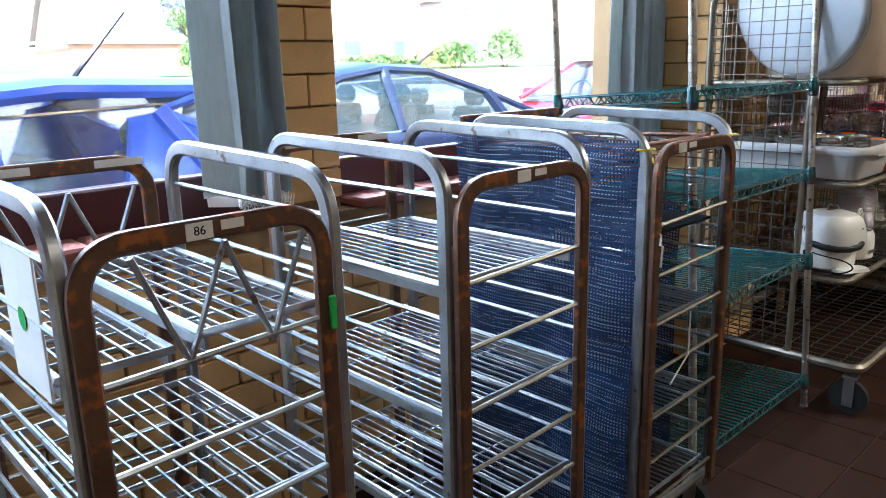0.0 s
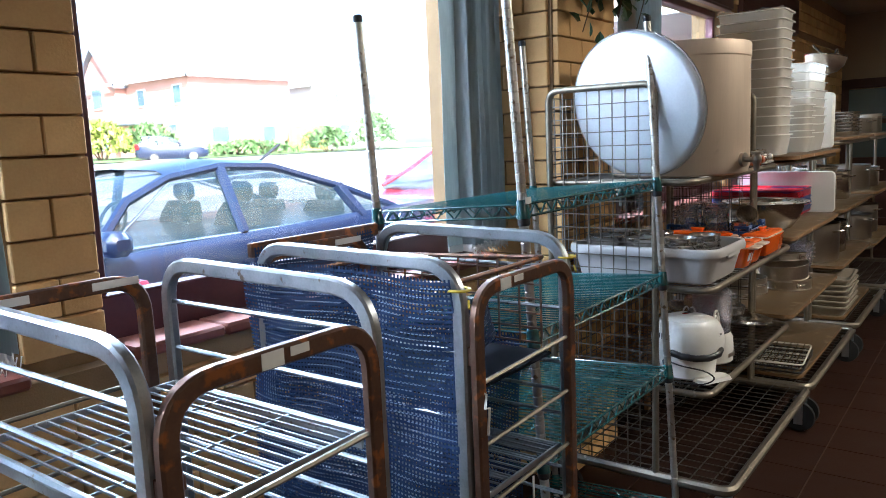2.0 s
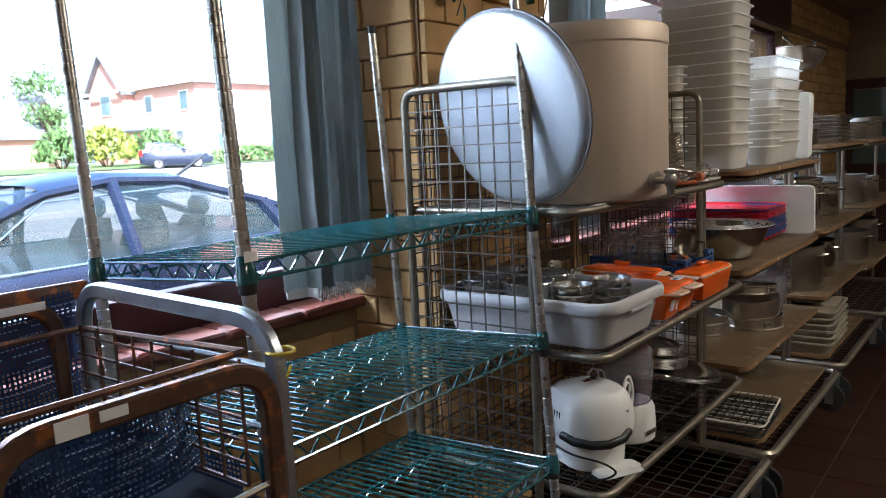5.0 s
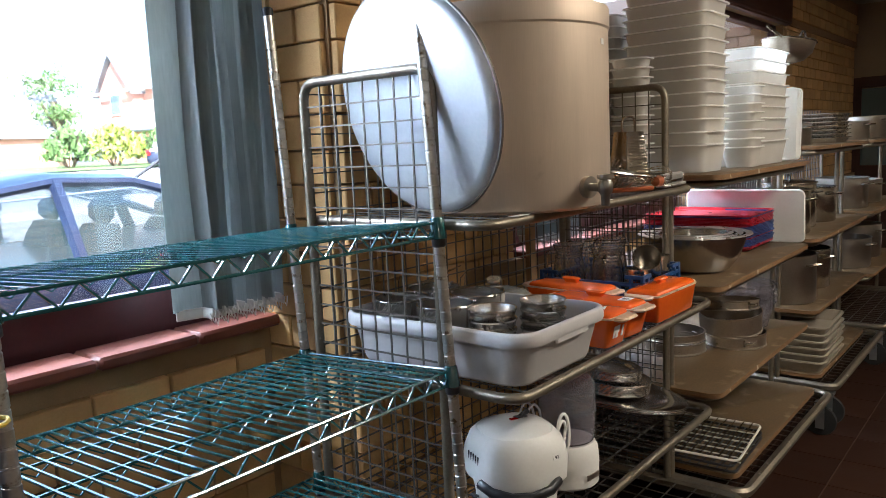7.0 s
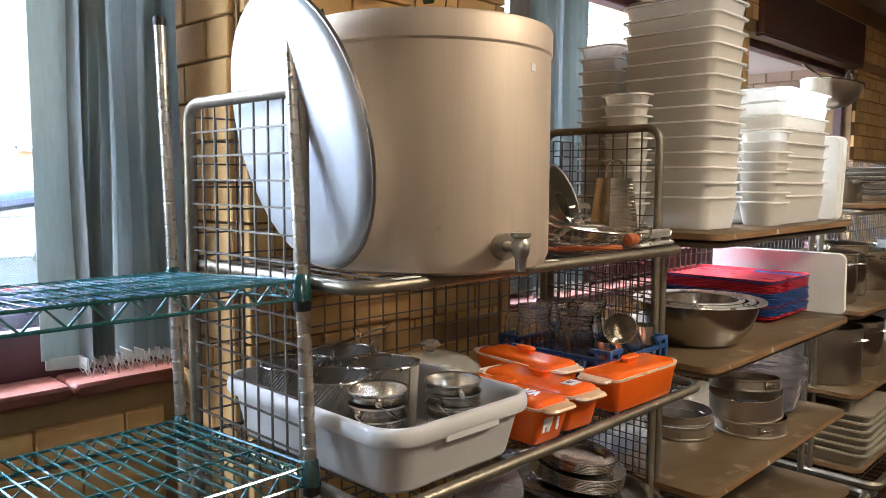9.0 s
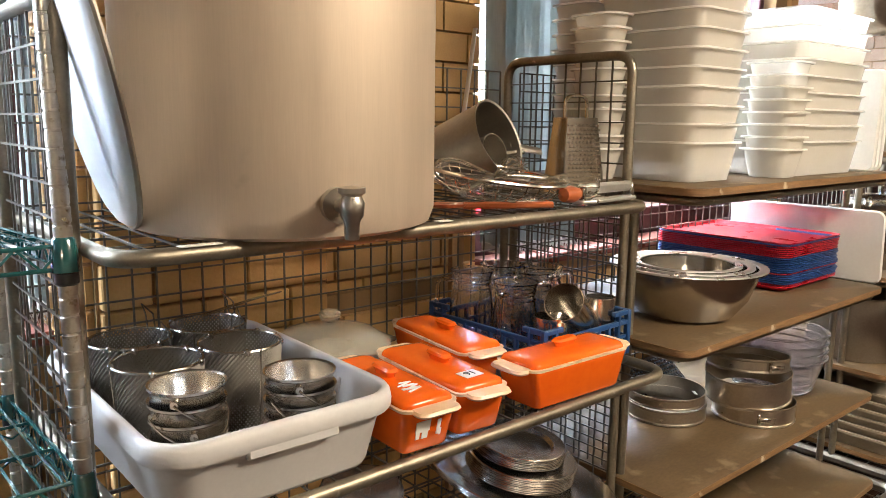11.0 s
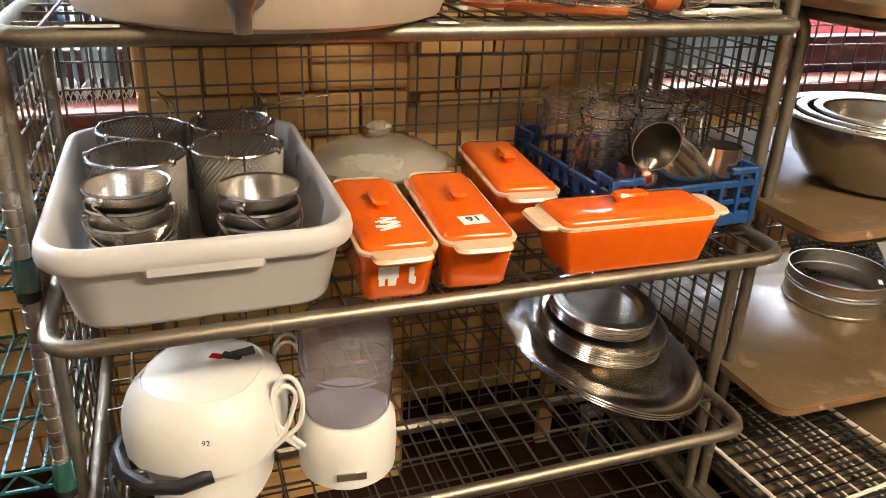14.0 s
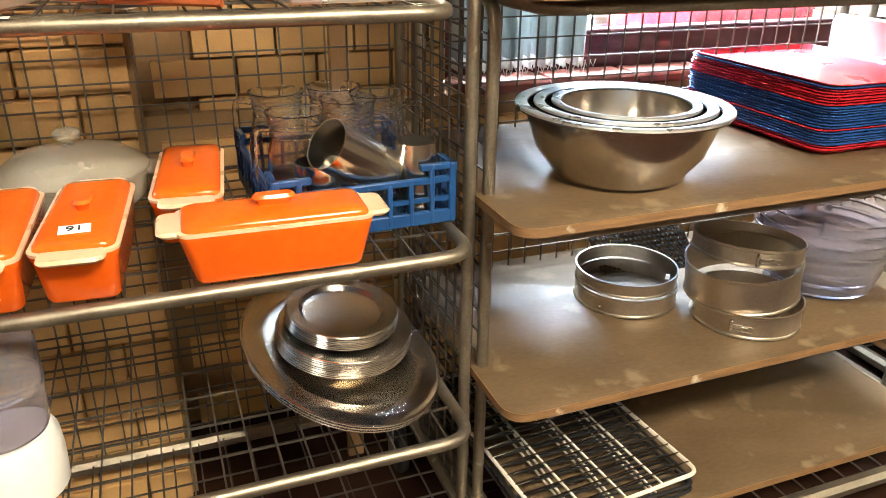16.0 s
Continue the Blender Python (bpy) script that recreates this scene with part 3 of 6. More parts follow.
def shrub(m, w, d, h, mat, label, n=900, seed=1, name="hedge", leaf=0.22):
    rnd = random.Random(seed)
    sh = Shape()
    for i in range(n):
        a, e = rnd.uniform(0, 6.283), rnd.uniform(-0.2, 1.57)
        k = rnd.uniform(0.55, 1.05)
        c = Vector((math.cos(a) * math.cos(e) * w / 2 * k, math.sin(a) * math.cos(e) * d / 2 * k, max(0.05, h * (0.35 + 0.62 * math.sin(e) * k))))
        mm = Matrix.Translation(c) @ Euler((rnd.uniform(0, 6), rnd.uniform(0, 6), rnd.uniform(0, 6))).to_matrix().to_4x4()
        s = leaf * rnd.uniform(0.5, 1.2)
        sh.add([(-s, 0, 0), (0, -s * 0.5, 0.1 * s), (s, 0, 0), (0, s * 0.5, 0.1 * s)], [(0, 1, 2, 3)], mm)
    t = thing(name, label, "plant", "shrubs across the road", m)
    part("foliage", sh, mat, t, smooth=0, kind="stuff")
    tr = Shape()
    for i in range(5):
        a = i * 1.26
        tr.tube([(0.1 * math.cos(a), 0.1 * math.sin(a), 0), (w * 0.2 * math.cos(a), d * 0.2 * math.sin(a), h * 0.4), (w * 0.3 * math.cos(a), d * 0.3 * math.sin(a), h * 0.8)], 0.05, 6)
    part("stem", tr, M_STEM, t)


shrub(pose(23.3, 41, 1.1), 3.6, 2.2, 2.4, M_LIME, "bushy yellow-green garden shrub", seed=2, name="shrub")
shrub(pose(21.0, 41.5, 1.1), 3.0, 2.2, 2.3, M_HEDGE, "bushy green garden shrub", seed=3, name="shrub")
shrub(pose(26.6, 41.5, 1.15), 3.6, 2.4, 2.2, M_HEDGE, "rounded green garden shrub", seed=4, name="shrub")
shrub(pose(32.5, 39.5, 1.0), 9.0, 1.4, 1.1, M_HEDGE, "low clipped green hedge by the house", seed=5)
shrub(pose(38.5, 38.5, 1.0), 5.0, 1.6, 1.9, M_HEDGE, "clipped green hedge in front of a fence", seed=6)
shrub(pose(43.0, 38.0, 1.0), 4.4, 2.4, 2.9, M_HEDGE, "rounded green hedge beside a fence", seed=7)
# tree behind the low building
tree = thing("tree", "leafy green broad tree behind the houses", "tree", m=pose(25.3, 52, 1.1))
part("trunk", Shape().tube([(0, 0, 0), (0.1, 0, 2), (0, 0.1, 4.5)], 0.22, 8).tube([(0, 0, 2.4), (1.0, 0.4, 4.2)], 0.09, 6).tube([(0, 0, 2.6), (-1.0, -0.3, 4.4)], 0.09, 6), M_STEM, tree)
rnd = random.Random(9)
cr = Shape()
for b in range(9):
    bc = Vector((rnd.uniform(-1.6, 1.6), rnd.uniform(-1.4, 1.4), rnd.uniform(3.4, 6.4)))
    for i in range(160):
        c = bc + Vector((rnd.gauss(0, 0.5), rnd.gauss(0, 0.5), rnd.gauss(0, 0.42)))
        s = 0.17 * rnd.uniform(0.5, 1.2)
        cr.add([(-s, 0, 0), (0, -s * 0.5, 0), (s, 0, 0), (0, s * 0.5, 0)], [(0, 1, 2, 3)],
               Matrix.Translation(c) @ Euler((rnd.uniform(0, 6), rnd.uniform(0, 6), rnd.uniform(0, 6))).to_matrix().to_4x4())
part("crown", cr, M_HEDGE, tree, smooth=0, kind="stuff")


def car(m, paint, label, length=4.6, height=1.45, hatch=False, fast=False):
    """Nose towards local -x, near side at y = 0."""
    c = thing("car", label, "car", "parked cars", m)
    W = 1.78
    L = length
    # stations: x, half width at belt, bottom, belt height
    st = [(0.0, 0.62, 0.35, 0.62), (0.12, 0.76, 0.24, 0.72), (0.55, 0.86, 0.2, 0.80), (1.25, 0.885, 0.2, 0.90), (2.0, 0.89, 0.2, 0.93), (3.0, 0.89, 0.2, 0.95),
          (L - 0.8, 0.87, 0.2, 0.98), (L - 0.2, 0.80, 0.26, 0.98 if not hatch else 0.95), (L, 0.66, 0.4, 0.86)]
    rings = []
    for x, hw, zb, zt in st:
        cy = W / 2
        rings.append([(x, cy + s * k * hw, zz) for s, k, zz in ((-1, 0.86, zb), (-1, 1.0, zb + 0.16), (-1, 1.0, zb + 0.45 * (zt - zb)), (-1, 0.985, zt - 0.07), (-1, 0.93, zt),
                                                          (1, 0.93, zt), (1, 0.985, zt - 0.07), (1, 1.0, zb + 0.45 * (zt - zb)), (1, 1.0, zb + 0.16), (1, 0.86, zb))])
    body = part("body", Shape().loft(rings, True, True), paint, c, smooth=50)
    r0, r1 = (1.15, L - 0.55) if not hatch else (1.1, L - 0.08)
    top = [(r0, 0.93), (r0 + 0.55, 1.17), (r0 + 1.0, height - 0.06), (r0 + 1.7, height), (r0 + 2.3, height - 0.02), (r1 - (0.75 if not hatch else 0.72), height - (0.14 if not hatch else 0.09)), (r1, 0.99)]
    if fast:
        r0, r1 = 1.40, 4.15
        top = [(r0, 0.95), (1.75, 1.245), (2.08, height - 0.055), (2.5, height), (2.95, height - 0.025), (3.55, 1.225), (r1, 1.0)]
    gl, rf = [], []
    for x, zt in top:
        k = (zt - 0.92) / (height - 0.92)
        hw = 0.80 - 0.20 * k
        cy = W / 2
        gl.append([(x, cy - 0.80, 0.90), (x, cy - hw - 0.01, zt - 0.035), (x, cy - hw + 0.10, zt), (x, cy + hw - 0.10, zt), (x, cy + hw + 0.01, zt - 0.035), (x, cy + 0.80, 0.90)])
    part("greenhouse", Shape().loft(gl, True, True), M_CARWIN, c, "tinted car windows", smooth=50)
    roof = Shape()
    rs = []
    for (x, zt), ring in list(zip(top, gl))[2:6]:
        rs.append([(x, ring[1][1] + 0.005, ring[1][2] + 0.008), (x, ring[2][1], zt + 0.012), (x, W / 2, zt + 0.025), (x, ring[3][1], zt + 0.012), (x, ring[4][1] - 0.005, ring[4][2] + 0.008)])
    roof.loft(rs, closed=False)
    part("roof", roof, paint, c, smooth=50)
    pil = Shape()
    trim = Shape()
    for s in (0, 1):
        side = lambda i: Vector(gl[i][1 if not s else 4]) + Vector((0, (-0.008 if not s else 0.008), 0.0))
        low = lambda x: Vector((x, W / 2 - 0.815 if not s else W / 2 + 0.815, 0.94))
        pil.tube([low(r0 + 0.05), side(1), side(2), side(3), side(4), side(5), side(6)], 0.03, 6)
        pil.tube([low(2.52) if fast else low(r0 + 1.42), side(3) if fast else side(2) * 0.4 + side(3) * 0.6], 0.04, 6)
        pil.tube([low(r1 - (0.5 if hatch else 0.45 if fast else 0.95)), side(5)], 0.05, 6)
        if hatch:
            q = [low(r1 - 0.95), side(5) - Vector((0.12, 0, 0.02)), side(5), side(6), low(r1)]
            w = Vector((0, 0.02 if s else -0.02, 0))
            pil.add([p + w for p in q] + [p - w for p in q], [(0, 1, 2, 3, 4), (9, 8, 7, 6, 5)] + [(i, (i + 1) % 5, (i + 1) % 5 + 5, i + 5) for i in range(5)])
        trim.tube([low(r0 + 0.15), low(r1 - 0.3)], 0.012, 6)
        trim.tube([low(r0 + 0.15) + Vector((0, 0, 0.03)), side(2) - Vector((0, 0, 0.04)), side(4) - Vector((0, 0, 0.04)), side(5) - Vector((0, 0, 0.06))], 0.009, 6)
    part("pillar", pil, paint, c)
    part("window_trim", trim, M_CHROME, c, "chrome window trim")
    for s in (0, 1):
        part("mirror", Shape().box((r0 + (0.1 if fast else 0.42), -0.06 if not s else W + 0.06, 1.0), (0.16, 0.22, 0.14), bevel=0.04), paint, c, "painted wing mirror")
        part("tail_light", Shape().box((L - 0.1, 0.14 if not s else W - 0.14, 0.90 if hatch else 0.80), (0.2, 0.24, 0.30 if hatch else 0.14), bevel=0.03), M_TAIL, c, "red tail light")
        part("headlight", Shape().box((0.16, 0.22 if not s else W - 0.22, 0.68), (0.22, 0.26, 0.12), bevel=0.03), M_CHROME, c, "clear headlight")
        for x in (0.85, L - 0.95):
            wh = part("wheel", Shape().tube(arc(x, 0.1 if not s else W - 0.1, 0.31, 0.25, 0, 342, 19), 0.075, 8, closed=True), M_TYRE, c, "black tyre")
            part("rim", Shape().lathe([(0.0, -0.03), (0.06, -0.04), (0.1, 0.0), (0.2, 0.02), (0.21, 0.05)], 18, Matrix.Translation((x, 0.05 if not s else W - 0.05, 0.31)) @ Euler((radians(90 if not s else -90), 0, 0)).to_matrix().to_4x4()), M_STEEL, wh)
    part("number_plate", Shape().box((L + 0.005, W / 2, 0.62), (0.012, 0.52, 0.11)), M_PLATE, c, "yellow number plate")
    part("aerial", Shape().tube([(r1 - 0.9, W / 2, height - 0.1), (r1 - 0.55 + (0 if not hatch else 0.0), W / 2, height + (0.1 if not hatch else 0.3))], 0.012, 6), M_BLACK, c)
    for x, zt in ((r0 + 1.38, 1.16), (r0 + 2.25, 1.10)):
        for y in (W / 2 - 0.36, W / 2 + 0.36):
            st2 = part("seat", Shape().loft([rrect(0.16, 0.46, 0.06, 0.80, cx=x, cy=y), rrect(0.14, 0.44, 0.06, zt - 0.14, cx=x + 0.06, cy=y), rrect(0.08, 0.36, 0.03, zt - 0.05, cx=x + 0.09, cy=y)], True, True), M_SEAT, c, "dark car seat")
            part("headrest", Shape().box((x + 0.10, y, zt + 0.03), (0.09, 0.24, 0.15), bevel=0.04), M_SEAT, st2)
    part("steering_wheel", Shape().tube([(r0 + 0.85 + 0.06 * math.sin(i * math.pi / 8), W - 0.52 + 0.17 * math.cos(i * math.pi / 8), 1.0 + 0.15 * math.sin(i * math.pi / 8)) for i in range(16)], 0.015, 6, closed=True), M_BLACK, c)
    return c


car(pose(1.21, 4.22, -0.02), M_NAVY, "dark navy saloon car parked outside the window", 4.95, 1.43, fast=True)
car(pose(-1.85, 2.75, -0.06), M_BLUECAR, "bright blue hatchback parked close outside the window", 3.95, 1.43, True)
car(pose(7.1, 5.3, -0.02), M_REDCAR, "red car parked beyond the dark saloon", 4.3, 1.47, True)
car(pose(27.4, 37.2, 0.98, 0, 0, 150), M_NAVY, "small dark car parked across the road", 3.8, 1.45, True)
bl = thing("bollard", "short black street bollard at the road edge", "bollard", m=pose(7.4, 15.5, -0.05))
part("post", Shape().lathe([(0.11, 0), (0.11, 0.7), (0.16, 0.72), (0.16, 0.85), (0.1, 0.9), (0.0, 0.92)], 16), M_DARKIRON, bl)


# ---- vertical blinds ----
def blind(x0, x1, label, n, lead):
    b = thing("vertical_blind", label, "blind", "window blinds")
    for i in range(n):
        x = x0 + (x1 - x0) * i / (n - 1)
        tilt = lead if i == 0 else 6 * math.sin(i * 2.1)
        sh = Shape()
        rows = []
        for k in range(9):
            z = 1.055 + 1.27 * k / 8
            rows.append([(0.006 * math.sin(j * 1.5 + i) + 0.004 * math.sin(k + i), -0.058 + 0.116 * j / 3, z) for j in range(4)])
        sh.loft(rows, closed=False)
        rows2 = [[(p[0] + 0.0012, p[1], p[2]) for p in r] for r in rows]
        sh.loft(rows2, closed=False)
        s = part("slat", sh, M_BLIND, b, m=pose(x, 1.90, 0, 0, 0, tilt))
        part("weight", Shape().box((0, 0, 1.045), (0.006, 0.1, 0.03), bevel=0.002), M_WHITE, s)
    part("headrail", Shape().box(((x0 + x1) / 2, 1.90, 2.345), (abs(x1 - x0) + 0.1, 0.045, 0.035), bevel=0.004), M_WHITE, b)
    ch = Shape()
    for i in range(n * 2):
        x = x0 + (x1 - x0) * i / (n * 2)
        ch.tube([(x, 1.842, 1.05), (x + 0.01, 1.836, 1.03 - 0.008 * (i % 3)), (x + 0.02, 1.842, 1.05)], 0.0018, 4)
    part("bead_chain", ch, M_WHITE, b, "white bead chain along the bottom")


blind(2.90, 3.17, "grey-green fabric vertical blind gathered beside the brick pilaster", 13, 74)
blind(0.99, 1.165, "grey-green fabric vertical blind gathered beside a brick pier", 9, 42)
blind(5.0, 4.6, "grey-green fabric vertical blind gathered behind the racks", 12, -20)


# ---- cage trolleys ----
def hoop_yz(x, y0, y1, z0, z1, rad=0.09):
    return fillet([(x, y0, z0), (x, y0, z1), (x, y1, z1), (x, y1, z0)], rad, 7)


def hoop_xz(y, x0, x1, z0, z1, rad=0.09):
    return fillet([(x0, y, z0), (x0, y, z1), (x1, y, z1), (x1, y, z0)], rad, 7)


def castor(parent, x, y, r=0.06, z=0.0, name="castor"):
    c = part(name, Shape().box((x, y, z + r * 2 + 0.012), (0.05, 0.05, 0.012)).box((x - 0.018, y, z + r + 0.02), (0.004, 0.04, r + 0.04)).box((x + 0.018, y, z + r + 0.02), (0.004, 0.04, r + 0.04)), M_GALV, parent)
    part("tyre", Shape().lathe([(0.0, -0.013), (r * 0.6, -0.014), (r * 0.95, -0.012), (r, 0), (r * 0.95, 0.012), (r * 0.6, 0.014), (0.0, 0.013)], 20,
         Matrix.Translation((x, y, z + r)) @ Euler((0, radians(90), 0)).to_matrix().to_4x4()), M_TYRE, c)
    return c


def wire_shelf(parent, x0, x1, y0, y1, z, step=0.03, cross=0.11, frame_mat=None, name="shelf", m=None):
    s = Shape()
    fr = part(name, Shape().tube([(x0, y0, z), (x1, y0, z), (x1, y1, z), (x0, y1, z)], 0.008, 6, closed=True)
              .box((x0 + 0.004, (y0 + y1) / 2, z - 0.012), (0.006, y1 - y0, 0.03)).box((x1 - 0.004, (y0 + y1) / 2, z - 0.012), (0.006, y1 - y0, 0.03)), frame_mat or M_GALV, parent, m=m)
    n = round((x1 - x0) / step)
    for i in range(1, n):
        x = x0 + (x1 - x0) * i / n
        s.wire((x, y0, z + 0.004), (x, y1, z + 0.004), 0.0028)
    k = max(2, round((y1 - y0) / cross))
    for i in range(1, k):
        y = y0 + (y1 - y0) * i / k
        s.wire((x0, y, z), (x1, y, z), 0.003)
    part("wire_grid", s, M_GALVWIRE, fr, kind="stuff")
    return fr


def trolley(x0, x1, label, zig=False, shelves=(0.99, 0.72, 0.46, 0.2), number="", tag=False, y0=0.95, y1=1.53, side_top=1.235, gate_top=1.187, dy=0.023, seat=-0.02):
    t = thing("cage_trolley", label, "trolley", "cage trolleys by the window", pose(x0, dy, 0))
    w = x1 - x0
    tilt = 0.02
    for x in (0.0, w):
        pts = hoop_yz(x, y0, y1, 0.15, side_top)
        pts = [(p[0], p[1], p[2] + (p[1] - y0) * tilt if p[2] > 1 else p[2]) for p in pts]
        h = part("side_hoop", Shape().bar(pts, 0.030, 0.022), M_GALV, t, "bright galvanised tube hoop")
        rail_me = mesh_of("side_rail", Shape().wire((x, y0, 0), (x, y1, 0), 0.0048, 6), M_GALVWIRE)
        for z in (1.165, 1.065, 0.93, 0.86, 0.80, 0.66, 0.59, 0.53, 0.38, 0.30):
            part("side_rail", rail_me, None, h, m=pose(0, 0, z))
    gx0, gx1 = 0.012, w - 0.04
    for y, nm in ((y0 - 0.028, "front_gate"), (y1 + 0.03, "back_gate")):
        g = part(nm, Shape().bar(hoop_xz(y, gx0, gx1, 0.16, gate_top if nm == "front_gate" else gate_top + 0.03, 0.075), 0.030, 0.020), M_RUST, t, "brown worn steel gate hoop")
        bar_me = mesh_of("gate_bar", Shape().wire((gx0, y, 0), (gx1, y, 0.012 if nm == "front_gate" else 0), 0.005, 6), M_GALV if zig else M_TUBE)
        for z in (1.0, 0.87, 0.74, 0.61, 0.48, 0.35, 0.22):
            part("gate_bar", bar_me, None, g, m=pose(0, 0, z))
        if zig:
            zpts = []
            for i in range(5):
                zpts.append((gx0 + 0.07 + (gx1 - gx0 - 0.1) * i / 4, y, 1.0 if i % 2 else 1.165))
            for a, b in zip(zpts, zpts[1:]):
                part("zigzag_bar", Shape().wire(a, b, 0.005, 6), M_GALV, g)
        if nm == "front_gate":
            for z in (1.06, 0.45):
                part("hinge", Shape().lathe([(0.0, -0.02), (0.016, -0.018), (0.016, 0.018), (0.0, 0.02)], 10, pose(0.012, y + 0.01, z)).box((0.02, y + 0.012, z), (0.04, 0.012, 0.022), bevel=0.003), M_RUST, g)
            if number:
                sticker(g, pose((gx0 + gx1) / 2 + seat, y - 0.0106, gate_top, 90, 0, 0), 0.040, 0.024, number)
                sticker(g, pose((gx0 + gx1) / 2 + seat + 0.05, y - 0.0106, gate_top + 0.003, 90, 0, 0), 0.036, 0.014, name="barcode_sticker")
            if tag:
                part("tag", Shape().box((gx1 + 0.004, y - 0.015, 1.02), (0.012, 0.008, 0.055), bevel=0.002), M_GREENTAG, g, "small green tag")
        else:
            for u in (0.05, 0.27):
                sticker(g, pose(u + 0.05, y - 0.0106, gate_top + 0.031, 90, 0, 0), 0.10, 0.016, name="label_strip", label="faded white label strip")
    for i, z in enumerate(shelves):
        if zig and i == 0:
            wire_shelf(t, w * 0.46, w - 0.015, y0 + 0.02, y1 - 0.02, z + 0.03, 0.03, 0.075)
            wire_shelf(t, 0.015, w * 0.44, y0 + 0.12, y1 - 0.02, z - 0.02, 0.03, 0.075)
        else:
            wire_shelf(t, 0.015, w - 0.015, y0 + 0.02, y1 - 0.02, z, 0.024 if not zig else 0.032, 0.2 if not zig else 0.085)
    base = part("base_frame", Shape().tube([(0, y0, 0.16), (w, y0, 0.16), (w, y1, 0.16), (0, y1, 0.16)], 0.016, 6, closed=True), M_GALV, t)
    for x in (0.03, w - 0.03):
        for y in (y0 + 0.03, y1 - 0.03):
            castor(t, x, y, 0.06)
    return t


t1 = trolley(0.28, 0.70, "galvanised wire cage trolley with a brown zigzag gate", True, number="86", tag=True, dy=0.045)
part("side_sheet", Shape().box((-0.002, 1.12, 1.06), (0.004, 0.16, 0.22), bevel=0.001), M_PAPER, t1, "white printed sheet tied to the cage")
part("side_sheet_mark", Shape().lathe([(0.0, 0), (0.016, 0), (0.018, 0.001), (0, 0.0012)], 16, Matrix.Translation((-0.0045, 1.12, 1.06)) @ Euler((0, radians(-90), 0)).to_matrix().to_4x4()), M_GREENTAG, t1, "green round mark")
trolley(0.937, 1.36, "galvanised wire cage trolley with a brown steel gate", number=" ")
t3 = trolley(1.612, 2.043, "cage trolley wrapped in torn dark blue netting", shelves=(0.72, 0.44, 0.2), number=" ", seat=-0.095)


def netting(name, parent, origin, uvec, u_len, z0, z1, seed, sag=0.012):
    """Woven net of real strands across a vertical panel."""
    rnd = random.Random(seed)
    u = Vector(uvec)
    nrm = Vector((u.y, -u.x, 0))
    sh = Shape()
    ph = [rnd.uniform(0, 6) for _ in range(4)]

    def at(a, z):
        d = sag * (math.sin(a * 9 + ph[0]) * math.sin(z * 5 + ph[1]) + 0.5 * math.sin(a * 23 + z * 17 + ph[2]))
        p = Vector(origin) + u * a + nrm * d
        return Vector((p.x, p.y, z + 0.006 * math.sin(a * 14 + ph[3])))

    rows, cols = int((z1 - z0) / 0.0095), int(u_len / 0.0095)
    for r in range(rows):
        z = z0 + (z1 - z0) * r / rows
        hh = 0.0026 * rnd.uniform(0.8, 1.3)
        pts = [at(u_len * k / 14, z) for k in range(15)]
        sh.add([p for q in pts for p in (q - Vector((0, 0, hh)), q + Vector((0, 0, hh)))], [(2 * k, 2 * k + 2, 2 * k + 3, 2 * k + 1) for k in range(14)])
    for c in range(cols):
        a = u_len * c / cols
        pts = [at(a, z0 + (z1 - z0) * k / 22) + nrm * 0.001 for k in range(23)]
        sh.add([p for q in pts for p in (q - u * 0.0026, q + u * 0.0026)], [(2 * k, 2 * k + 2, 2 * k + 3, 2 * k + 1) for k in range(22)])
    net = part(name, sh, M_NET, parent, "torn dark blue woven netting", kind="stuff")
    th = Shape()
    for r in range(int((z1 - z0) / 0.016)):
        z = z0 + 0.016 * r + rnd.uniform(0, 0.008)
        a = rnd.uniform(0, 0.1) * u_len
        while a < u_len * 0.97:
            b = min(u_len, a + rnd.uniform(0.02, 0.3) * u_len)
            k = max(2, int((b - a) / 0.009))
            for i in range(k):
                p, q = at(a + (b - a) * i / k, z), at(a + (b - a) * (i + 0.62) / k, z)
                off = nrm * 0.0022 * (1 if u.y < 0.5 else -1)
                h = Vector((0, 0, 0.0011))
                th.add([p + off - h, q + off - h, q + off + h, p + off + h, p - off - h, q - off - h, q - off + h, p - off + h], [(0, 1, 2, 3), (7, 6, 5, 4)])
            a = b + rnd.uniform(0.02, 0.16) * u_len
    part("thread", th, M_THREAD, net, "pale frayed threads", kind="stuff", smooth=0)
    return net


netting("netting", t3, (-0.018, 0.96, 0), (0, 1, 0), 0.615, 0.12, 1.215, 3)
netting("netting", t3, (0.01, 1.56, 0), (1, 0, 0), 0.42, 0.12, 1.235, 4)
netting("netting", t3, (0.452, 1.1, 0), (0, 1, 0), 0.44, 0.12, 0.98, 5)
netting("netting", t3, (0.06, 1.05, 0), (1, 0.25, 0), 0.36, 0.98, 1.12, 6, 0.02)
# near-black level sheet across the inside of the cage
part("inner_sheet", Shape().box((0.22, 1.24, 0.955), (0.39, 0.52, 0.008), bevel=0.003), M_DARKSHEET, t3, "near-black solid sheet inside the cage")
part("back_bar", Shape().box((0.235, 1.575, 1.232), (0.46, 0.022, 0.036), bevel=0.004), M_RUST, t3, "flat dark brown top bar")
part("basket_panel", Shape().tube([(0.03, 1.0, 1.19), (0.41, 1.0, 1.19), (0.41, 1.5, 1.17), (0.03, 1.5, 1.17)], 0.006, 6, closed=True), M_RUST, t3)
bp = Shape()
for i in range(9):
    bp.wire((0.40, 1.0 + 0.06 * i, 0.98), (0.40, 1.0 + 0.06 * i, 1.18), 0.003)
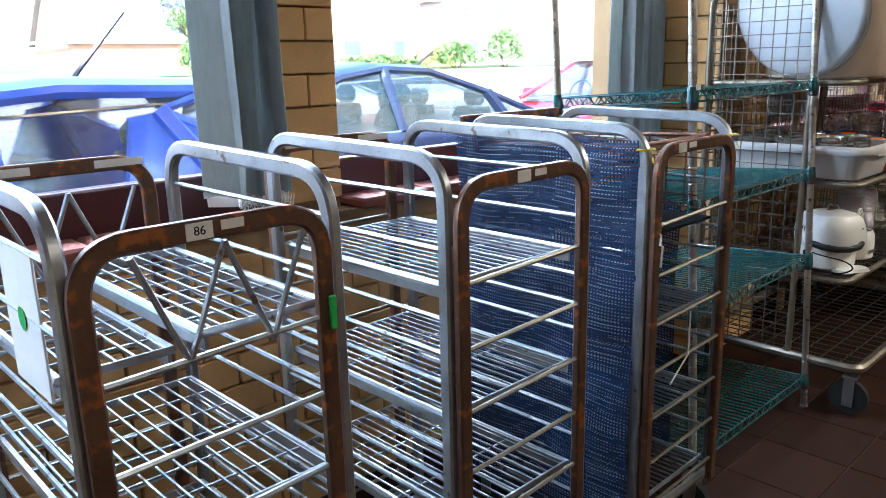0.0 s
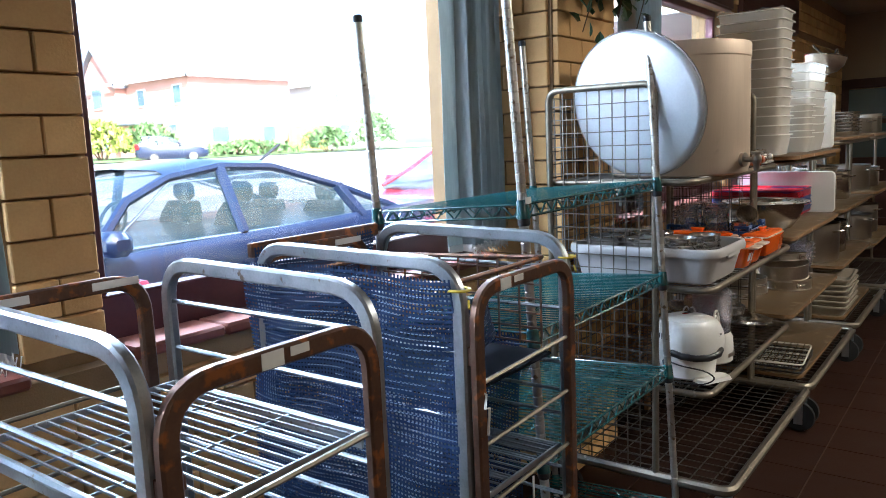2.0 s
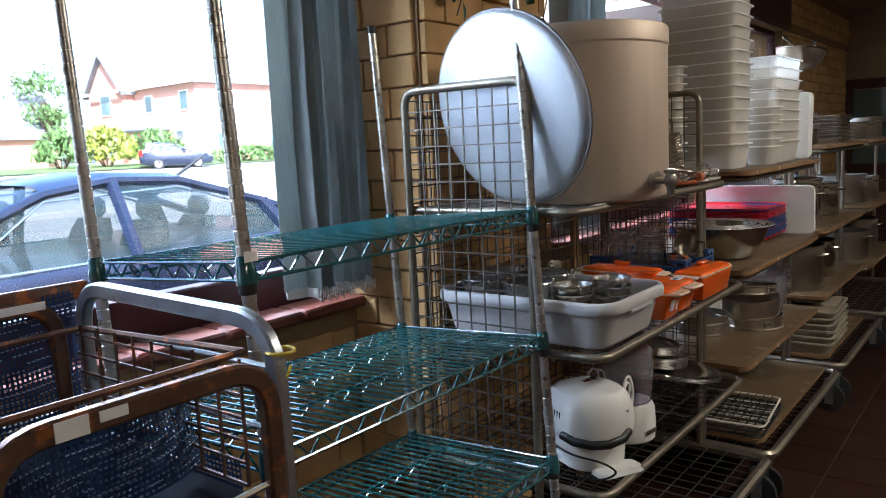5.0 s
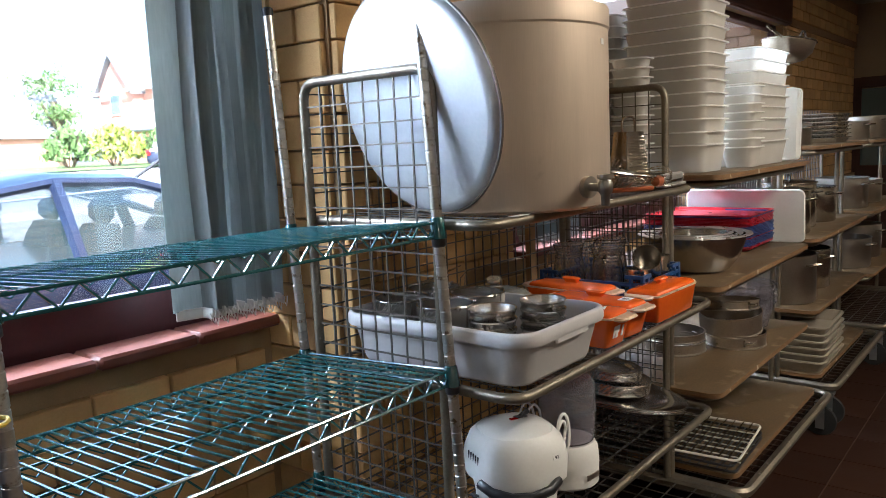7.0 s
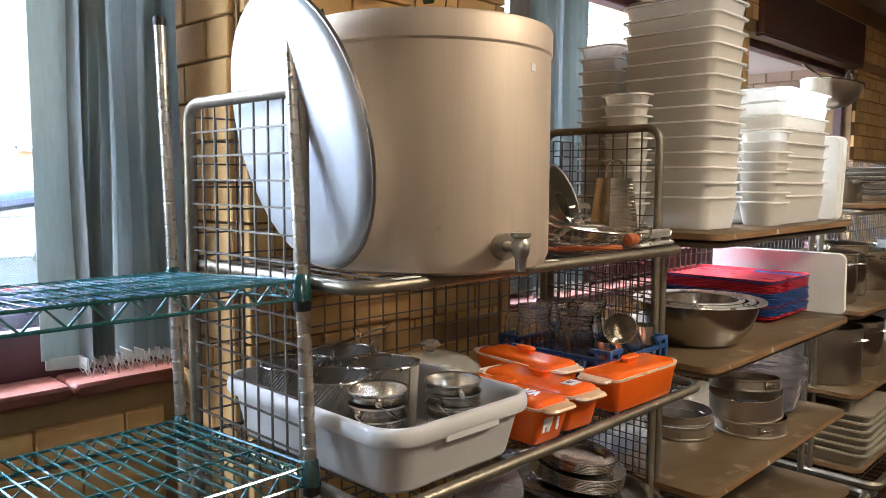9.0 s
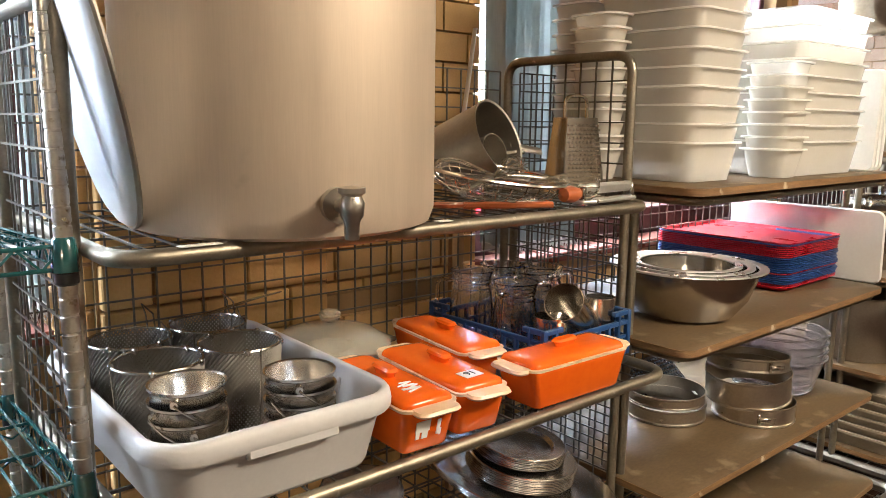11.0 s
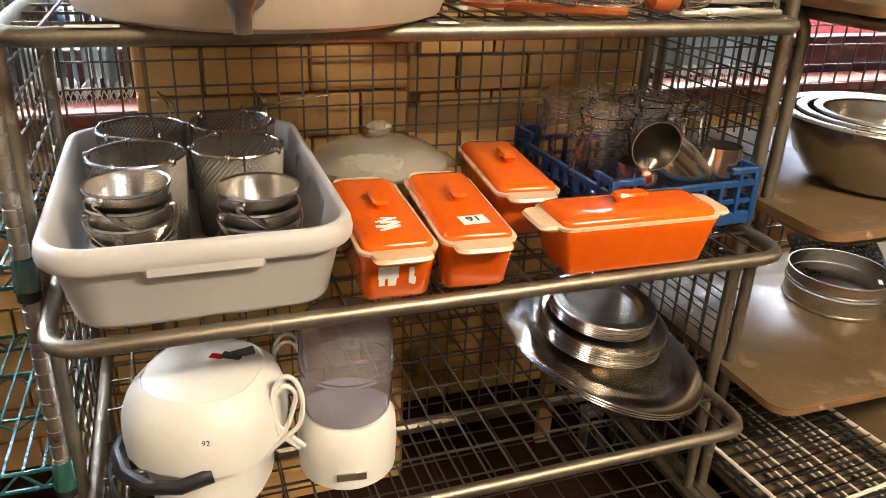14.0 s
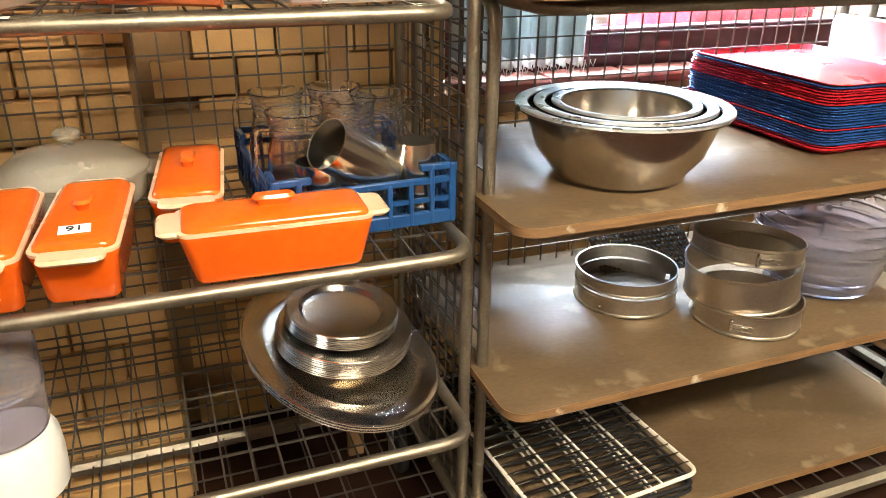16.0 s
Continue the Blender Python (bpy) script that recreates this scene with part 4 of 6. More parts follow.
for i in range(6):
    bp.wire((0.40, 1.0, 0.98 + 0.036 * i), (0.40, 1.5, 0.98 + 0.036 * i), 0.003)
part("wire_grid", bp, M_RUST, t3, kind="stuff")
for x, y in ((0.0, 0.93), (0.44, 0.93)):
    part("cable_tie", Shape().tube(arc(x, y + 0.02, 1.19, 0.021, 0, 330, 11, "xy"), 0.003, 6, closed=True).tube([(x, y, 1.17), (x - 0.02, y - 0.015, 1.16)], 0.0025, 5), M_YELLOW, t3, "yellow cable tie")
part("string", Shape().tube([(0.0, 0.93, 1.0), (0.02, 0.91, 0.98), (0.0, 0.90, 0.96), (0.03, 0.91, 0.95), (0.015, 0.905, 0.9)], 0.003, 5), M_PAPER, t3, "knotted string")
part("string", Shape().tube([(0.2, 0.915, 0.74), (0.19, 0.91, 0.62), (0.1, 0.91, 0.56)], 0.0025, 5), M_PAPER, t3, "loose string")


# ---- green wire shelving unit, leaning towards the window ----
g = thing("wire_shelving_unit", "green epoxy wire shelving unit on old zinc posts, leaning", "shelving", m=pose(2.118, 1.052, 0, -3.4, 0, 0))
GW, GD, GH = 0.92, 0.50, 1.86
ps = Shape()
prof = [(0.0, 0.0), (0.012, 0.0), (0.0127, 0.01)]
z = 0.04
while z < GH - 0.05:
    prof += [(0.0127, z), (0.0116, z + 0.001), (0.0116, z + 0.004), (0.0127, z + 0.005)]
    z += 0.0254
prof += [(0.0127, GH - 0.03), (0.0127, GH)]
post_me = mesh_of("post", ps.lathe(prof, 12), M_POST)
cap_me = mesh_of("cap", Shape().lathe([(0.0135, 0), (0.0145, 0.004), (0.0145, 0.018), (0.010, 0.022), (0, 0.023)], 12), M_BLACK)
foot_me = mesh_of("foot", Shape().lathe([(0.016, 0), (0.016, 0.008), (0.008, 0.012), (0.008, 0.03)], 12), M_GALV)
for x in (0, GW):
    for y in (0, GD):
        p = part("post", post_me, None, g, m=pose(x, y, 0))
        part("cap", cap_me, None, p, "black plastic cap", m=pose(0, 0, GH - 0.004))
        part("foot", foot_me, None, p, m=pose(0, 0, -0.004))


def green_shelf(z):
    rims = []
    zz = Shape()
    for (a, b) in (((0, 0), (GW, 0)), ((GW, 0), (GW, GD)), ((GW, GD), (0, GD)), ((0, GD), (0, 0))):
        A, B = Vector((*a, 0)), Vector((*b, 0))
        rims += [(A + Vector((0, 0, z + dz)), B + Vector((0, 0, z + dz))) for dz in (0.0, -0.032)]
        n = round((B - A).length / 0.031)
        last = A + Vector((0, 0, z))
        for i in range(1, n + 1):
            q = A + (B - A) * i / n + Vector((0, 0, z - (0.032 if i % 2 else 0)))
            zz.wire(last, q, 0.0024, 4)
            last = q
    s = part("shelf", Shape().wire(*rims[0], 0.0034, 6), M_GREEN, g, "green coated wire shelf")
    for a, b in rims[1:]:
        part("rim_wire", Shape().wire(a, b, 0.0034, 6), M_GREEN, s)
    part("truss", zz, M_GREEN, s, kind="stuff")
    wi = Shape()
    for i in range(1, 33):
        x = GW * i / 33
        wi.wire((x, 0, z + 0.002), (x, GD, z + 0.002), 0.0029)
    for y in (GD * 0.33, GD * 0.66):
        wi.wire((0, y, z - 0.002), (GW, y, z - 0.002), 0.0034)
        last = Vector((0, y, z - 0.004))
        for i in range(1, 31):
            q = Vector((GW * i / 30, y, z - (0.024 if i % 2 else 0.004)))
            wi.wire(last, q, 0.002)
            last = q
    part("wire_grid", wi, M_GREEN, s, kind="stuff")
    for x in (0, GW):
        for y in (0, GD):
            part("collar", Shape().lathe([(0.0135, -0.04), (0.019, -0.036), (0.016, 0.008), (0.0135, 0.012)], 12, pose(x, y, z)), M_GREEN, s)
            part("wedge", Shape().lathe([(0.0132, -0.055), (0.0165, -0.052), (0.0165, -0.038), (0.0135, -0.036)], 12, pose(x, y, z)), M_BLACK, s, "black plastic wedge")


for z in (1.308, 0.972, 0.632, 0.13):
    green_shelf(z)
sticker(g, pose(0.0, -0.018, 1.318, 90, 0, 0), 0.028, 0.018)


# ---- mesh racks ----
def mesh_panel(parent, p0, u, w, z0, z1, step=0.05, r=0.0026, name="mesh_panel", zstep=None):
    s = Shape()
    u = Vector(u)
    p0 = Vector(p0)
    n = round(w / step)
    for i in range(n + 1):
        a = p0 + u * (w * i / n)
        s.wire((a.x, a.y, z0), (a.x, a.y, z1), r)
    k = round((z1 - z0) / (zstep or step))
    for i in range(k + 1):
        z = z0 + (z1 - z0) * i / k
        a, b = p0, p0 + u * w
        s.wire((a.x, a.y, z), (b.x, b.y, z), r)
    return part(name, s, M_WIRE, parent, kind="stuff")


def rack(x0, x1, label, shelves, boards=(), front=0.975, base_front=0.87, y_in=1.14, y_b=1.56, top=1.645, end_mesh=(True, True), back_top=1.62, lower=0.2):
    t = thing("mobile_rack", label, "rack", "mobile wire racks", None)
    for k, x in enumerate((x0, x1)):
        h = part("end_frame", Shape().tube(hoop_yz(x, y_in, y_b, lower, top, 0.05), 0.0125, 10), M_TUBE, t, "dull steel tube hoop")
        if end_mesh[k]:
            mesh_panel(h, (x, y_in + 0.01, 0), (0, 1, 0), y_b - y_in - 0.02, lower + 0.02, top - 0.01)
    mesh_panel(t, (x0 + 0.02, y_b + 0.012, 0), (1, 0, 0), x1 - x0 - 0.04, lower, back_top, name="back_mesh")
    for z, fy, xr in shelves:
        s = part("shelf", Shape().tube(fillet([(x0 + 0.02, y_b, z), (x0 + 0.02, fy, z), (xr, fy, z), (xr, y_b, z)], 0.06, 6), 0.0125, 10), M_TUBE, t, "tube rimmed wire shelf")
        sh = Shape()
        n = round((xr - x0) / 0.05)
        for i in range(1, n):
            x = x0 + 0.02 + (xr - x0 - 0.02) * i / n
            sh.wire((x, fy, z + 0.006), (x, y_b, z + 0.006), 0.0023)
        m = 6
        for i in range(1, m + 1):
            y = fy + (y_b - fy) * i / m
            sh.wire((x0 + 0.02, y, z + 0.003), (xr, y, z + 0.003), 0.0027)
        part("wire_grid", sh, M_WIRE, s, kind="stuff")
    b = part("base_frame", Shape().tube(fillet([(x0, y_b, lower), (x0, base_front, lower), (x1, base_front, lower), (x1, y_b, lower)], 0.05, 5, True), 0.02, 8, closed=True), M_TUBE, t)
    bw = Shape()
    n = round((x1 - x0) / 0.06)
    for i in range(1, n):
        x = x0 + (x1 - x0) * i / n
        bw.wire((x, base_front, lower + 0.01), (x, y_b, lower + 0.01), 0.0026)
    for i in range(1, 9):
        y = base_front + (y_b - base_front) * i / 9
        bw.wire((x0, y, lower + 0.006), (x1, y, lower + 0.006), 0.0026)
    part("wire_grid", bw, M_WIRE, b, kind="stuff")
    for x in (x0 + 0.03, x1 - 0.03):
        for y in (base_front + 0.03, y_b - 0.03):
            castor(t, x, y, 0.075)
    return t


R1 = rack(3.05, 4.325, "mobile wire mesh rack crowded with catering ware", [(1.297, 1.012, 4.24), (0.915, 0.95, 4.255), (0.535, 0.95, 4.265)])
sticker(R1, pose(3.18, 1.008, 1.3095, 0, 0, 0), 0.06, 0.018, name="tape", label="scrap of white tape")
sticker(R1, pose(3.62, 1.008, 1.3095, 0, 0, 0), 0.03, 0.018, name="tape", label="scrap of white tape")
BOARD_Z = (1.335, 0.945, 0.56)
R2 = rack(4.365, 5.64, "mobile tube rack with worn plywood shelf boards", [(z - 0.034, 0.985, 5.57) for z in BOARD_Z], end_mesh=(True, False), top=1.30)
R3 = rack(5.75, 7.0, "mobile tube rack further along holding steel pots", [(1.36, 0.985, 6.93), (0.91, 0.985, 6.93), (0.55, 0.985, 6.93)], end_mesh=(False, False), top=1.40)
R4 = rack(7.15, 8.5, "mobile tube rack at the far end of the row", [(1.36, 0.985, 8.43), (0.91, 0.985, 8.43), (0.5, 0.985, 8.43)], end_mesh=(False, False), top=1.40)


def ply_board(x0, x1, y0, y1, z, label="worn grey-brown plywood shelf board with rounded corners", name="shelf_board"):
    b = thing(name, label, "board", "plywood boards", pose((x0 + x1) / 2, (y0 + y1) / 2, z))
    w, d = x1 - x0, y1 - y0
    edge = Shape().loft([rrect(w, d, 0.045, -0.019), rrect(w, d, 0.045, -0.001)], True, True)
    part("core", edge, M_PLYEDGE, b, "splintered orange-brown edge")
    part("face", Shape().loft([rrect(w - 0.004, d - 0.004, 0.044, -0.001), rrect(w - 0.008, d - 0.008, 0.043, 0.0005)], False, True), M_PLY, b, "scuffed grey-brown face")
    return b


for z in BOARD_Z:
    ply_board(4.34, 5.56 if z != 0.56 else 5.58, 0.95, 1.61, z)
ply_board(4.42, 5.60, 0.92, 1.55, 0.236)
for z, a, b in ((1.395, 5.77, 6.95), (0.945, 5.72, 6.95), (0.585, 5.72, 6.95), (0.236, 5.8, 6.95), (1.395, 7.2, 8.45), (0.945, 7.2, 8.45), (0.535, 7.2, 8.45)):
    ply_board(a, b, 0.95, 1.6, z)


# ---- things on the mesh rack, top shelf ----
S1, S2, S3 = 1.31, 0.925, 0.545
pot = thing("stock_pot", "huge brushed aluminium stock pot with a tap near its base", "pot", m=pose(3.40, 1.182, S1 - 0.003))
PR, PH = 0.262, 0.485
part("body", Shape().lathe([(0, 0), (PR - 0.03, 0), (PR - 0.008, 0.008), (PR, 0.03), (PR, PH - 0.055), (PR + 0.003, PH - 0.05), (PR + 0.003, PH - 0.006), (PR, PH), (PR - 0.005, PH), (PR - 0.006, 0.03), (0, 0.012)], 72), M_ALU, pot, smooth=30)
ta = math.degrees(math.atan2(-0.29, -0.058))
tap = part("tap", Shape().tube([(PR - 0.005, 0, 0.055), (PR + 0.012, 0, 0.055)], 0.026, 16).tube([(PR + 0.01, 0, 0.055), (PR + 0.055, 0, 0.055)], 0.010, 12), M_DSTEEL, pot, "worn steel drain tap", m=pose(0, 0, 0, 0, 0, ta))
part("valve", Shape().lathe([(0, -0.042), (0.010, -0.042), (0.011, -0.018), (0.016, -0.010), (0.018, 0.008), (0.013, 0.018), (0.019, 0.022), (0.019, 0.029), (0.0, 0.032)], 16, pose(PR + 0.055, 0, 0.055)), M_DSTEEL, tap)
sticker(pot, pose(PR * math.cos(radians(ta + 18)) * 1.004, PR * math.sin(radians(ta + 18)) * 1.004, PH - 0.09, 90, 0, ta + 108), 0.016, 0.014)

LR = 0.266
lid = thing("pot_lid", "large dull aluminium pot lid leaning on edge against the pot", "lid", m=pose(3.088, 1.228, S1 + 0.260, 0, 0, -9.0) @ pose(0, 0, 0, 0, -103.0, 0))
part("plate", Shape().lathe([(0, 0.012), (LR * 0.9, 0.010), (LR - 0.012, 0.004), (LR - 0.004, -0.004), (LR, -0.012), (LR - 0.003, -0.014), (LR - 0.008, -0.006), (LR * 0.9, 0.006), (0, 0.008)], 64), M_LID, lid, smooth=30)
part("rim_ring", Shape().tube([(LR * math.cos(i * math.pi / 30), LR * math.sin(i * math.pi / 30), -0.01) for i in range(60)], 0.004, 6, closed=True), M_DSTEEL, lid)

gr = thing("box_grater", "tall steel box grater with a loop handle", "grater", m=pose(4.235, 1.235, S1 + 0.002, 0, 0, -14) @ Matrix.Diagonal((1.1, 1.1, 1.04, 1)))
gsh = Shape().loft([rrect(0.115, 0.085, 0.006, 0, 2), rrect(0.085, 0.055, 0.006, 0.175, 2)], False, True)
gb = part("body", gsh, M_STEEL, gr)
bumps = Shape()
for i in range(9):
    for j in range(15):
        zz = 0.02 + 0.0098 * j
        yy = -(0.0425 - 0.015 * zz / 0.175)
        bumps.lathe([(0.003, 0), (0.002, 0.0016), (0, 0.002)], 6, Matrix.Translation((-0.04 + 0.01 * i + (0.005 if j % 2 else 0) * 0.6, yy, zz)) @ Euler((radians(95), 0, 0)).to_matrix().to_4x4())
part("teeth", bumps, M_STEEL, gb, kind="stuff")
part("handle", Shape().tube(fillet([(-0.03, 0, 0.172), (-0.03, 0, 0.225), (0.03, 0, 0.225), (0.03, 0, 0.172)], 0.022, 6), 0.004, 8), M_STEEL, gr)

sp = thing("saucepan", "dull steel saucepan lying tipped on its side", "saucepan", m=pose(3.935, 1.285, S1 + 0.108, 66, 10, 12))
part("body", Shape().lathe([(0, -0.075), (0.074, -0.075), (0.082, -0.065), (0.086, 0.075), (0.089, 0.079), (0.084, 0.077), (0.079, -0.063), (0, -0.069)], 32), M_DSTEEL, sp)
part("handle", Shape().tube([(0.083, 0, 0.055), (0.12, 0, 0.062), (0.20, 0, 0.07)], 0.008, 8, squash=(0.5, 1.2)), M_DSTEEL, sp)
jug0 = thing("measuring_jug", "small steel measuring cup resting in the saucepan", "cup", m=pose(3.945, 1.25, S1 + 0.095, 74, 0, 10))
part("body", Shape().lathe([(0, -0.03), (0.04, -0.03), (0.045, 0.03), (0.043, 0.03), (0.038, -0.026), (0, -0.026)], 24), M_STEEL, jug0)
part("handle", Shape().tube([(0.044, 0, 0.02), (0.075, 0, 0.03), (0.11, 0, 0.03)], 0.006, 6), M_STEEL, jug0)

fb = thing("wire_fry_basket", "shallow round wire frying basket full of whisks", "basket", m=pose(3.845, 1.12, S1 + 0.008, 9, 5, 0) @ Matrix.Diagonal((1.08, 1.0, 1.1, 1)))
rim = Shape().tube([(0.155 * math.cos(i * math.pi / 20), 0.12 * math.sin(i * math.pi / 20), 0.055) for i in range(40)], 0.0035, 6, closed=True)
part("rim", rim, M_STEEL, fb)
wb2 = Shape()
for i in range(16):
    a = math.pi * i / 16
    wb2.tube([(0.155 * math.cos(a) * math.cos(p) , 0.12 * math.sin(a) * math.cos(p), 0.055 - 0.05 * abs(math.sin(p))) for p in [math.pi * q / 12 for q in range(13)]], 0.0013, 4)
for rr, zz in ((0.9, 0.033), (0.7, 0.019), (0.45, 0.01)):
    wb2.tube([(0.155 * rr * math.cos(i * math.pi / 15), 0.12 * rr * math.sin(i * math.pi / 15), zz) for i in range(30)], 0.0013, 4, closed=True)
part("wire_mesh", wb2, M_STEEL, fb, kind="stuff")


def whisk(m, label="wire balloon whisk with a steel handle"):
    w = thing("whisk", label, "whisk", "whisks in the basket", m)
    part("handle", Shape().tube([(-0.12, 0, 0), (-0.06, 0, 0.003), (0, 0, 0)], 0.008, 10), M_STEEL, w)
    ws = Shape()
    for i in range(7):
        a = math.pi * i / 7
        ws.tube([(0.15 * math.sin(p / 2) ** 0.8 if p <= math.pi else 0.15 * math.sin(p / 2) ** 0.8, 0.03 * math.sin(p) * math.cos(a), 0.03 * math.sin(p) * math.sin(a)) for p in [2 * math.pi * q / 18 for q in range(19)]], 0.0011, 4)
    part("wire_head", ws, M_STEEL, w, kind="stuff")


whisk(pose(3.83, 1.11, S1 + 0.055, 0, -8, 20))
whisk(pose(3.88, 1.14, S1 + 0.06, 0, -5, 165))
whisk(pose(3.92, 1.09, S1 + 0.05, 0, 4, -35))
for k, (x, y, lean, yaw) in enumerate(((3.974, 1.45, -22, 0), (3.905, 1.44, -24.6, 0), (4.052, 1.47, 10, 0))):
    u = thing("ladle", "long-handled steel ladle standing among the utensils", "ladle", "standing utensils", pose(x, y, S1 + 0.05, 0, lean, yaw))
    part("handle", Shape().tube([(0, 0, 0.02), (0, 0, 0.2), (0, 0.004, 0.36)], 0.0075, 8, squash=(1, 0.6)), M_BRIGHT, u)
    part("bowl", Shape().lathe([(0, -0.034), (0.028, -0.022), (0.036, 0.0), (0.034, 0.0), (0.026, -0.02), (0, -0.031)], 20, pose(0.0, -0.034, 0.01)), M_DSTEEL, u)
cont = thing("flour_scoop", "broad dull steel scoop among the utensils", "scoop", m=pose(3.76, 1.38, S1 + 0.075, 60, 0, 30))
part("blade", Shape().loft([[(0.05 * math.cos(a) * k, -0.1 + 0.1 * q, 0.05 * math.sin(a) * k) for a in [math.pi + math.pi * i / 10 for i in range(11)]] for q, k in ((0, 0.9), (1, 1.0), (2, 0.95))], closed=False), M_DSTEEL, cont)
part("handle", Shape().tube([(0, 0.09, -0.02), (0, 0.19, -0.005)], 0.009, 8), M_DSTEEL, cont)
pr = thing("wooden_spoon", "orange-brown wooden spoon lying flat", "spoon", m=pose(3.79, 1.06, S1 + 0.012, 0, 0, 150))
part("handle", Shape().tube([(-0.12, 0, 0), (0.06, 0, 0)], 0.007, 8), M_REDWOOD, pr)
part("bowl", Shape().lathe([(0, -0.006), (0.024, -0.002), (0.028, 0.004), (0.0, 0.0)], 18, pose(0.09, 0, 0), 1.4, 1.0), M_REDWOOD, pr)
ch = thing("french_fry_cutter", "narrow chromed cutter with an orange wooden knob", "cutter", m=pose(4.085, 1.02, S1 + 0.006, 0, 0, 4))
part("bar", Shape().box((0.0, 0, 0.03), (0.19, 0.020, 0.022), bevel=0.006).box((0.0, 0, 0.004), (0.2, 0.034, 0.008), bevel=0.003), M_BRIGHT, ch)
for x in (-0.09, 0.09):
    part("bracket", Shape().box((x, 0, 0.02), (0.012, 0.024, 0.034), bevel=0.003), M_CHROME, ch)
part("knob", Shape().lathe([(0, -0.03), (0.014, -0.024), (0.018, 0), (0.013, 0.022), (0, 0.026)], 14, Matrix.Translation((-0.125, 0, 0.022)) @ Euler((0, radians(90), 0)).to_matrix().to_4x4()), M_REDWOOD, ch, "orange wooden knob")


# ---- second shelf ----
def shell(w0, d0, w1, d1, h, wall, r, lip=0.012, lip_h=0.012):
    return Shape().loft([rrect(w0, d0, r, 0), rrect(w1, d1, r, h - lip_h), rrect(w1 + 2 * lip, d1 + 2 * lip, r + lip, h - lip_h), rrect(w1 + 2 * lip, d1 + 2 * lip, r + lip, h),
                         rrect(w1 - 2 * wall, d1 - 2 * wall, r - wall * 0.5, h), rrect(w0 - 2 * wall, d0 - 2 * wall, r - wall * 0.5, wall)], True, True)


tub = thing("bus_tub", "pale grey plastic tub holding mesh baskets and small pails", "tub", m=pose(3.278, 1.222, S2 + 0.004, 0, 0, 0))
TUB = [(0.335, 0.505, 0.05, 0.0), (0.345, 0.515, 0.055, 0.008), (0.376, 0.556, 0.06, 0.096), (0.380, 0.560, 0.06, 0.099), (0.402, 0.584, 0.07, 0.096), (0.408, 0.590, 0.072, 0.101), (0.409, 0.591, 0.072, 0.112),
       (0.405, 0.587, 0.07, 0.122), (0.396, 0.578, 0.066, 0.129), (0.384, 0.565, 0.062, 0.130), (0.374, 0.555, 0.058, 0.126), (0.369, 0.549, 0.056, 0.1), (0.337, 0.507, 0.05, 0.005)]
part("body", Shape().loft([rrect(w, d, r, z, 7) for w, d, r, z in TUB], True, True), M_GREYTUB, tub, smooth=60)
part("grip_rib", Shape().box((0.0, -0.2885, 0.094), (0.15, 0.011, 0.020), bevel=0.004), M_GREYTUB, tub)
for y in (-0.12, 0, 0.12):
    part("side_rib", Shape().box((0.183, y, 0.06), (0.006, 0.01, 0.09), bevel=0.002), M_GREYTUB, tub)


def mesh_basket(m, r=0.073, h=0.15):
    b = thing("mesh_basket", "round woven steel mesh basket with a hinged wire handle", "basket", "baskets in the tub", m)
    s = Shape()
    n = 58
    for i in range(n):
        a = 2 * math.pi * i / n
        for sgn in (-1, 1):
            pts = [((r - 0.008 + k * 0.001 + 0.0008 * sgn) * math.cos(a + sgn * 0.23 * k), (r - 0.008 + k * 0.001 + 0.0008 * sgn) * math.sin(a + sgn * 0.23 * k), h * k / 8) for k in range(9)]
            s.tube(pts, 0.0019, 3)
    part("mesh", s, M_WEAVE, b, kind="stuff")
    rims = Shape()
    for rr, zz, t in ((r, h, 0.0027), (r - 0.008, 0.0, 0.002)):
        rims.tube([(rr * math.cos(i * math.pi / 18), rr * math.sin(i * math.pi / 18), zz) for i in range(36)], t, 6, closed=True)
    for i in range(4):
        a = i * math.pi / 2 + 0.4
        rims.tube([((r - 0.007) * math.cos(a), (r - 0.007) * math.sin(a), 0), ((r + 0.002) * math.cos(a), (r + 0.002) * math.sin(a), h + 0.004)], 0.0018, 5)
    for i in range(5):
        a = i * 1.2566 + 0.7
        rims.box((r * math.cos(a), r * math.sin(a), h - 0.001), (0.010, 0.010, 0.013), bevel=0.003)
    part("rim", rims, M_STEEL, b)
    bot = Shape()
    for i in range(-6, 7):
        q = 0.01 * i
        e = math.sqrt(max(0.0001, (r - 0.008) ** 2 - q * q))
        bot.wire((q, -e, 0), (q, e, 0), 0.0009, 3)
        bot.wire((-e, q, 0), (e, q, 0), 0.0009, 3)
    part("base_mesh", bot, M_STEEL, b, kind="stuff")
    part("handle", Shape().tube([(r, -0.008, h), (r - 0.005, -0.008, h + 0.03), (r - 0.03, 0, h + 0.055), (r - 0.005, 0.008, h + 0.03), (r, 0.008, h)], 0.0017, 5), M_STEEL, b)
    return b


b0 = mesh_basket(pose(3.197, 1.245, S2 + 0.006, 0, 0, 60))
for x, y, a in ((3.352, 1.262, 70), (3.203, 1.402, 40), (3.358, 1.418, 25)):
    copy_thing(b0, pose(x, y, S2 + 0.006, 0, 0, a))
lh = thing("wire_utensil", "long thin wire handle resting across the baskets", "handle", m=pose(3.36, 1.44, S2 + 0.165, 0, -6, 8))
part("rod", Shape().tube([(0, 0, 0), (0.12, 0.0, 0.002), (0.19, 0, 0.0)], 0.002, 5).tube([(0, 0.012, 0), (0.12, 0.006, 0.002), (0.19, 0, 0.0)], 0.002, 5), M_STEEL, lh)


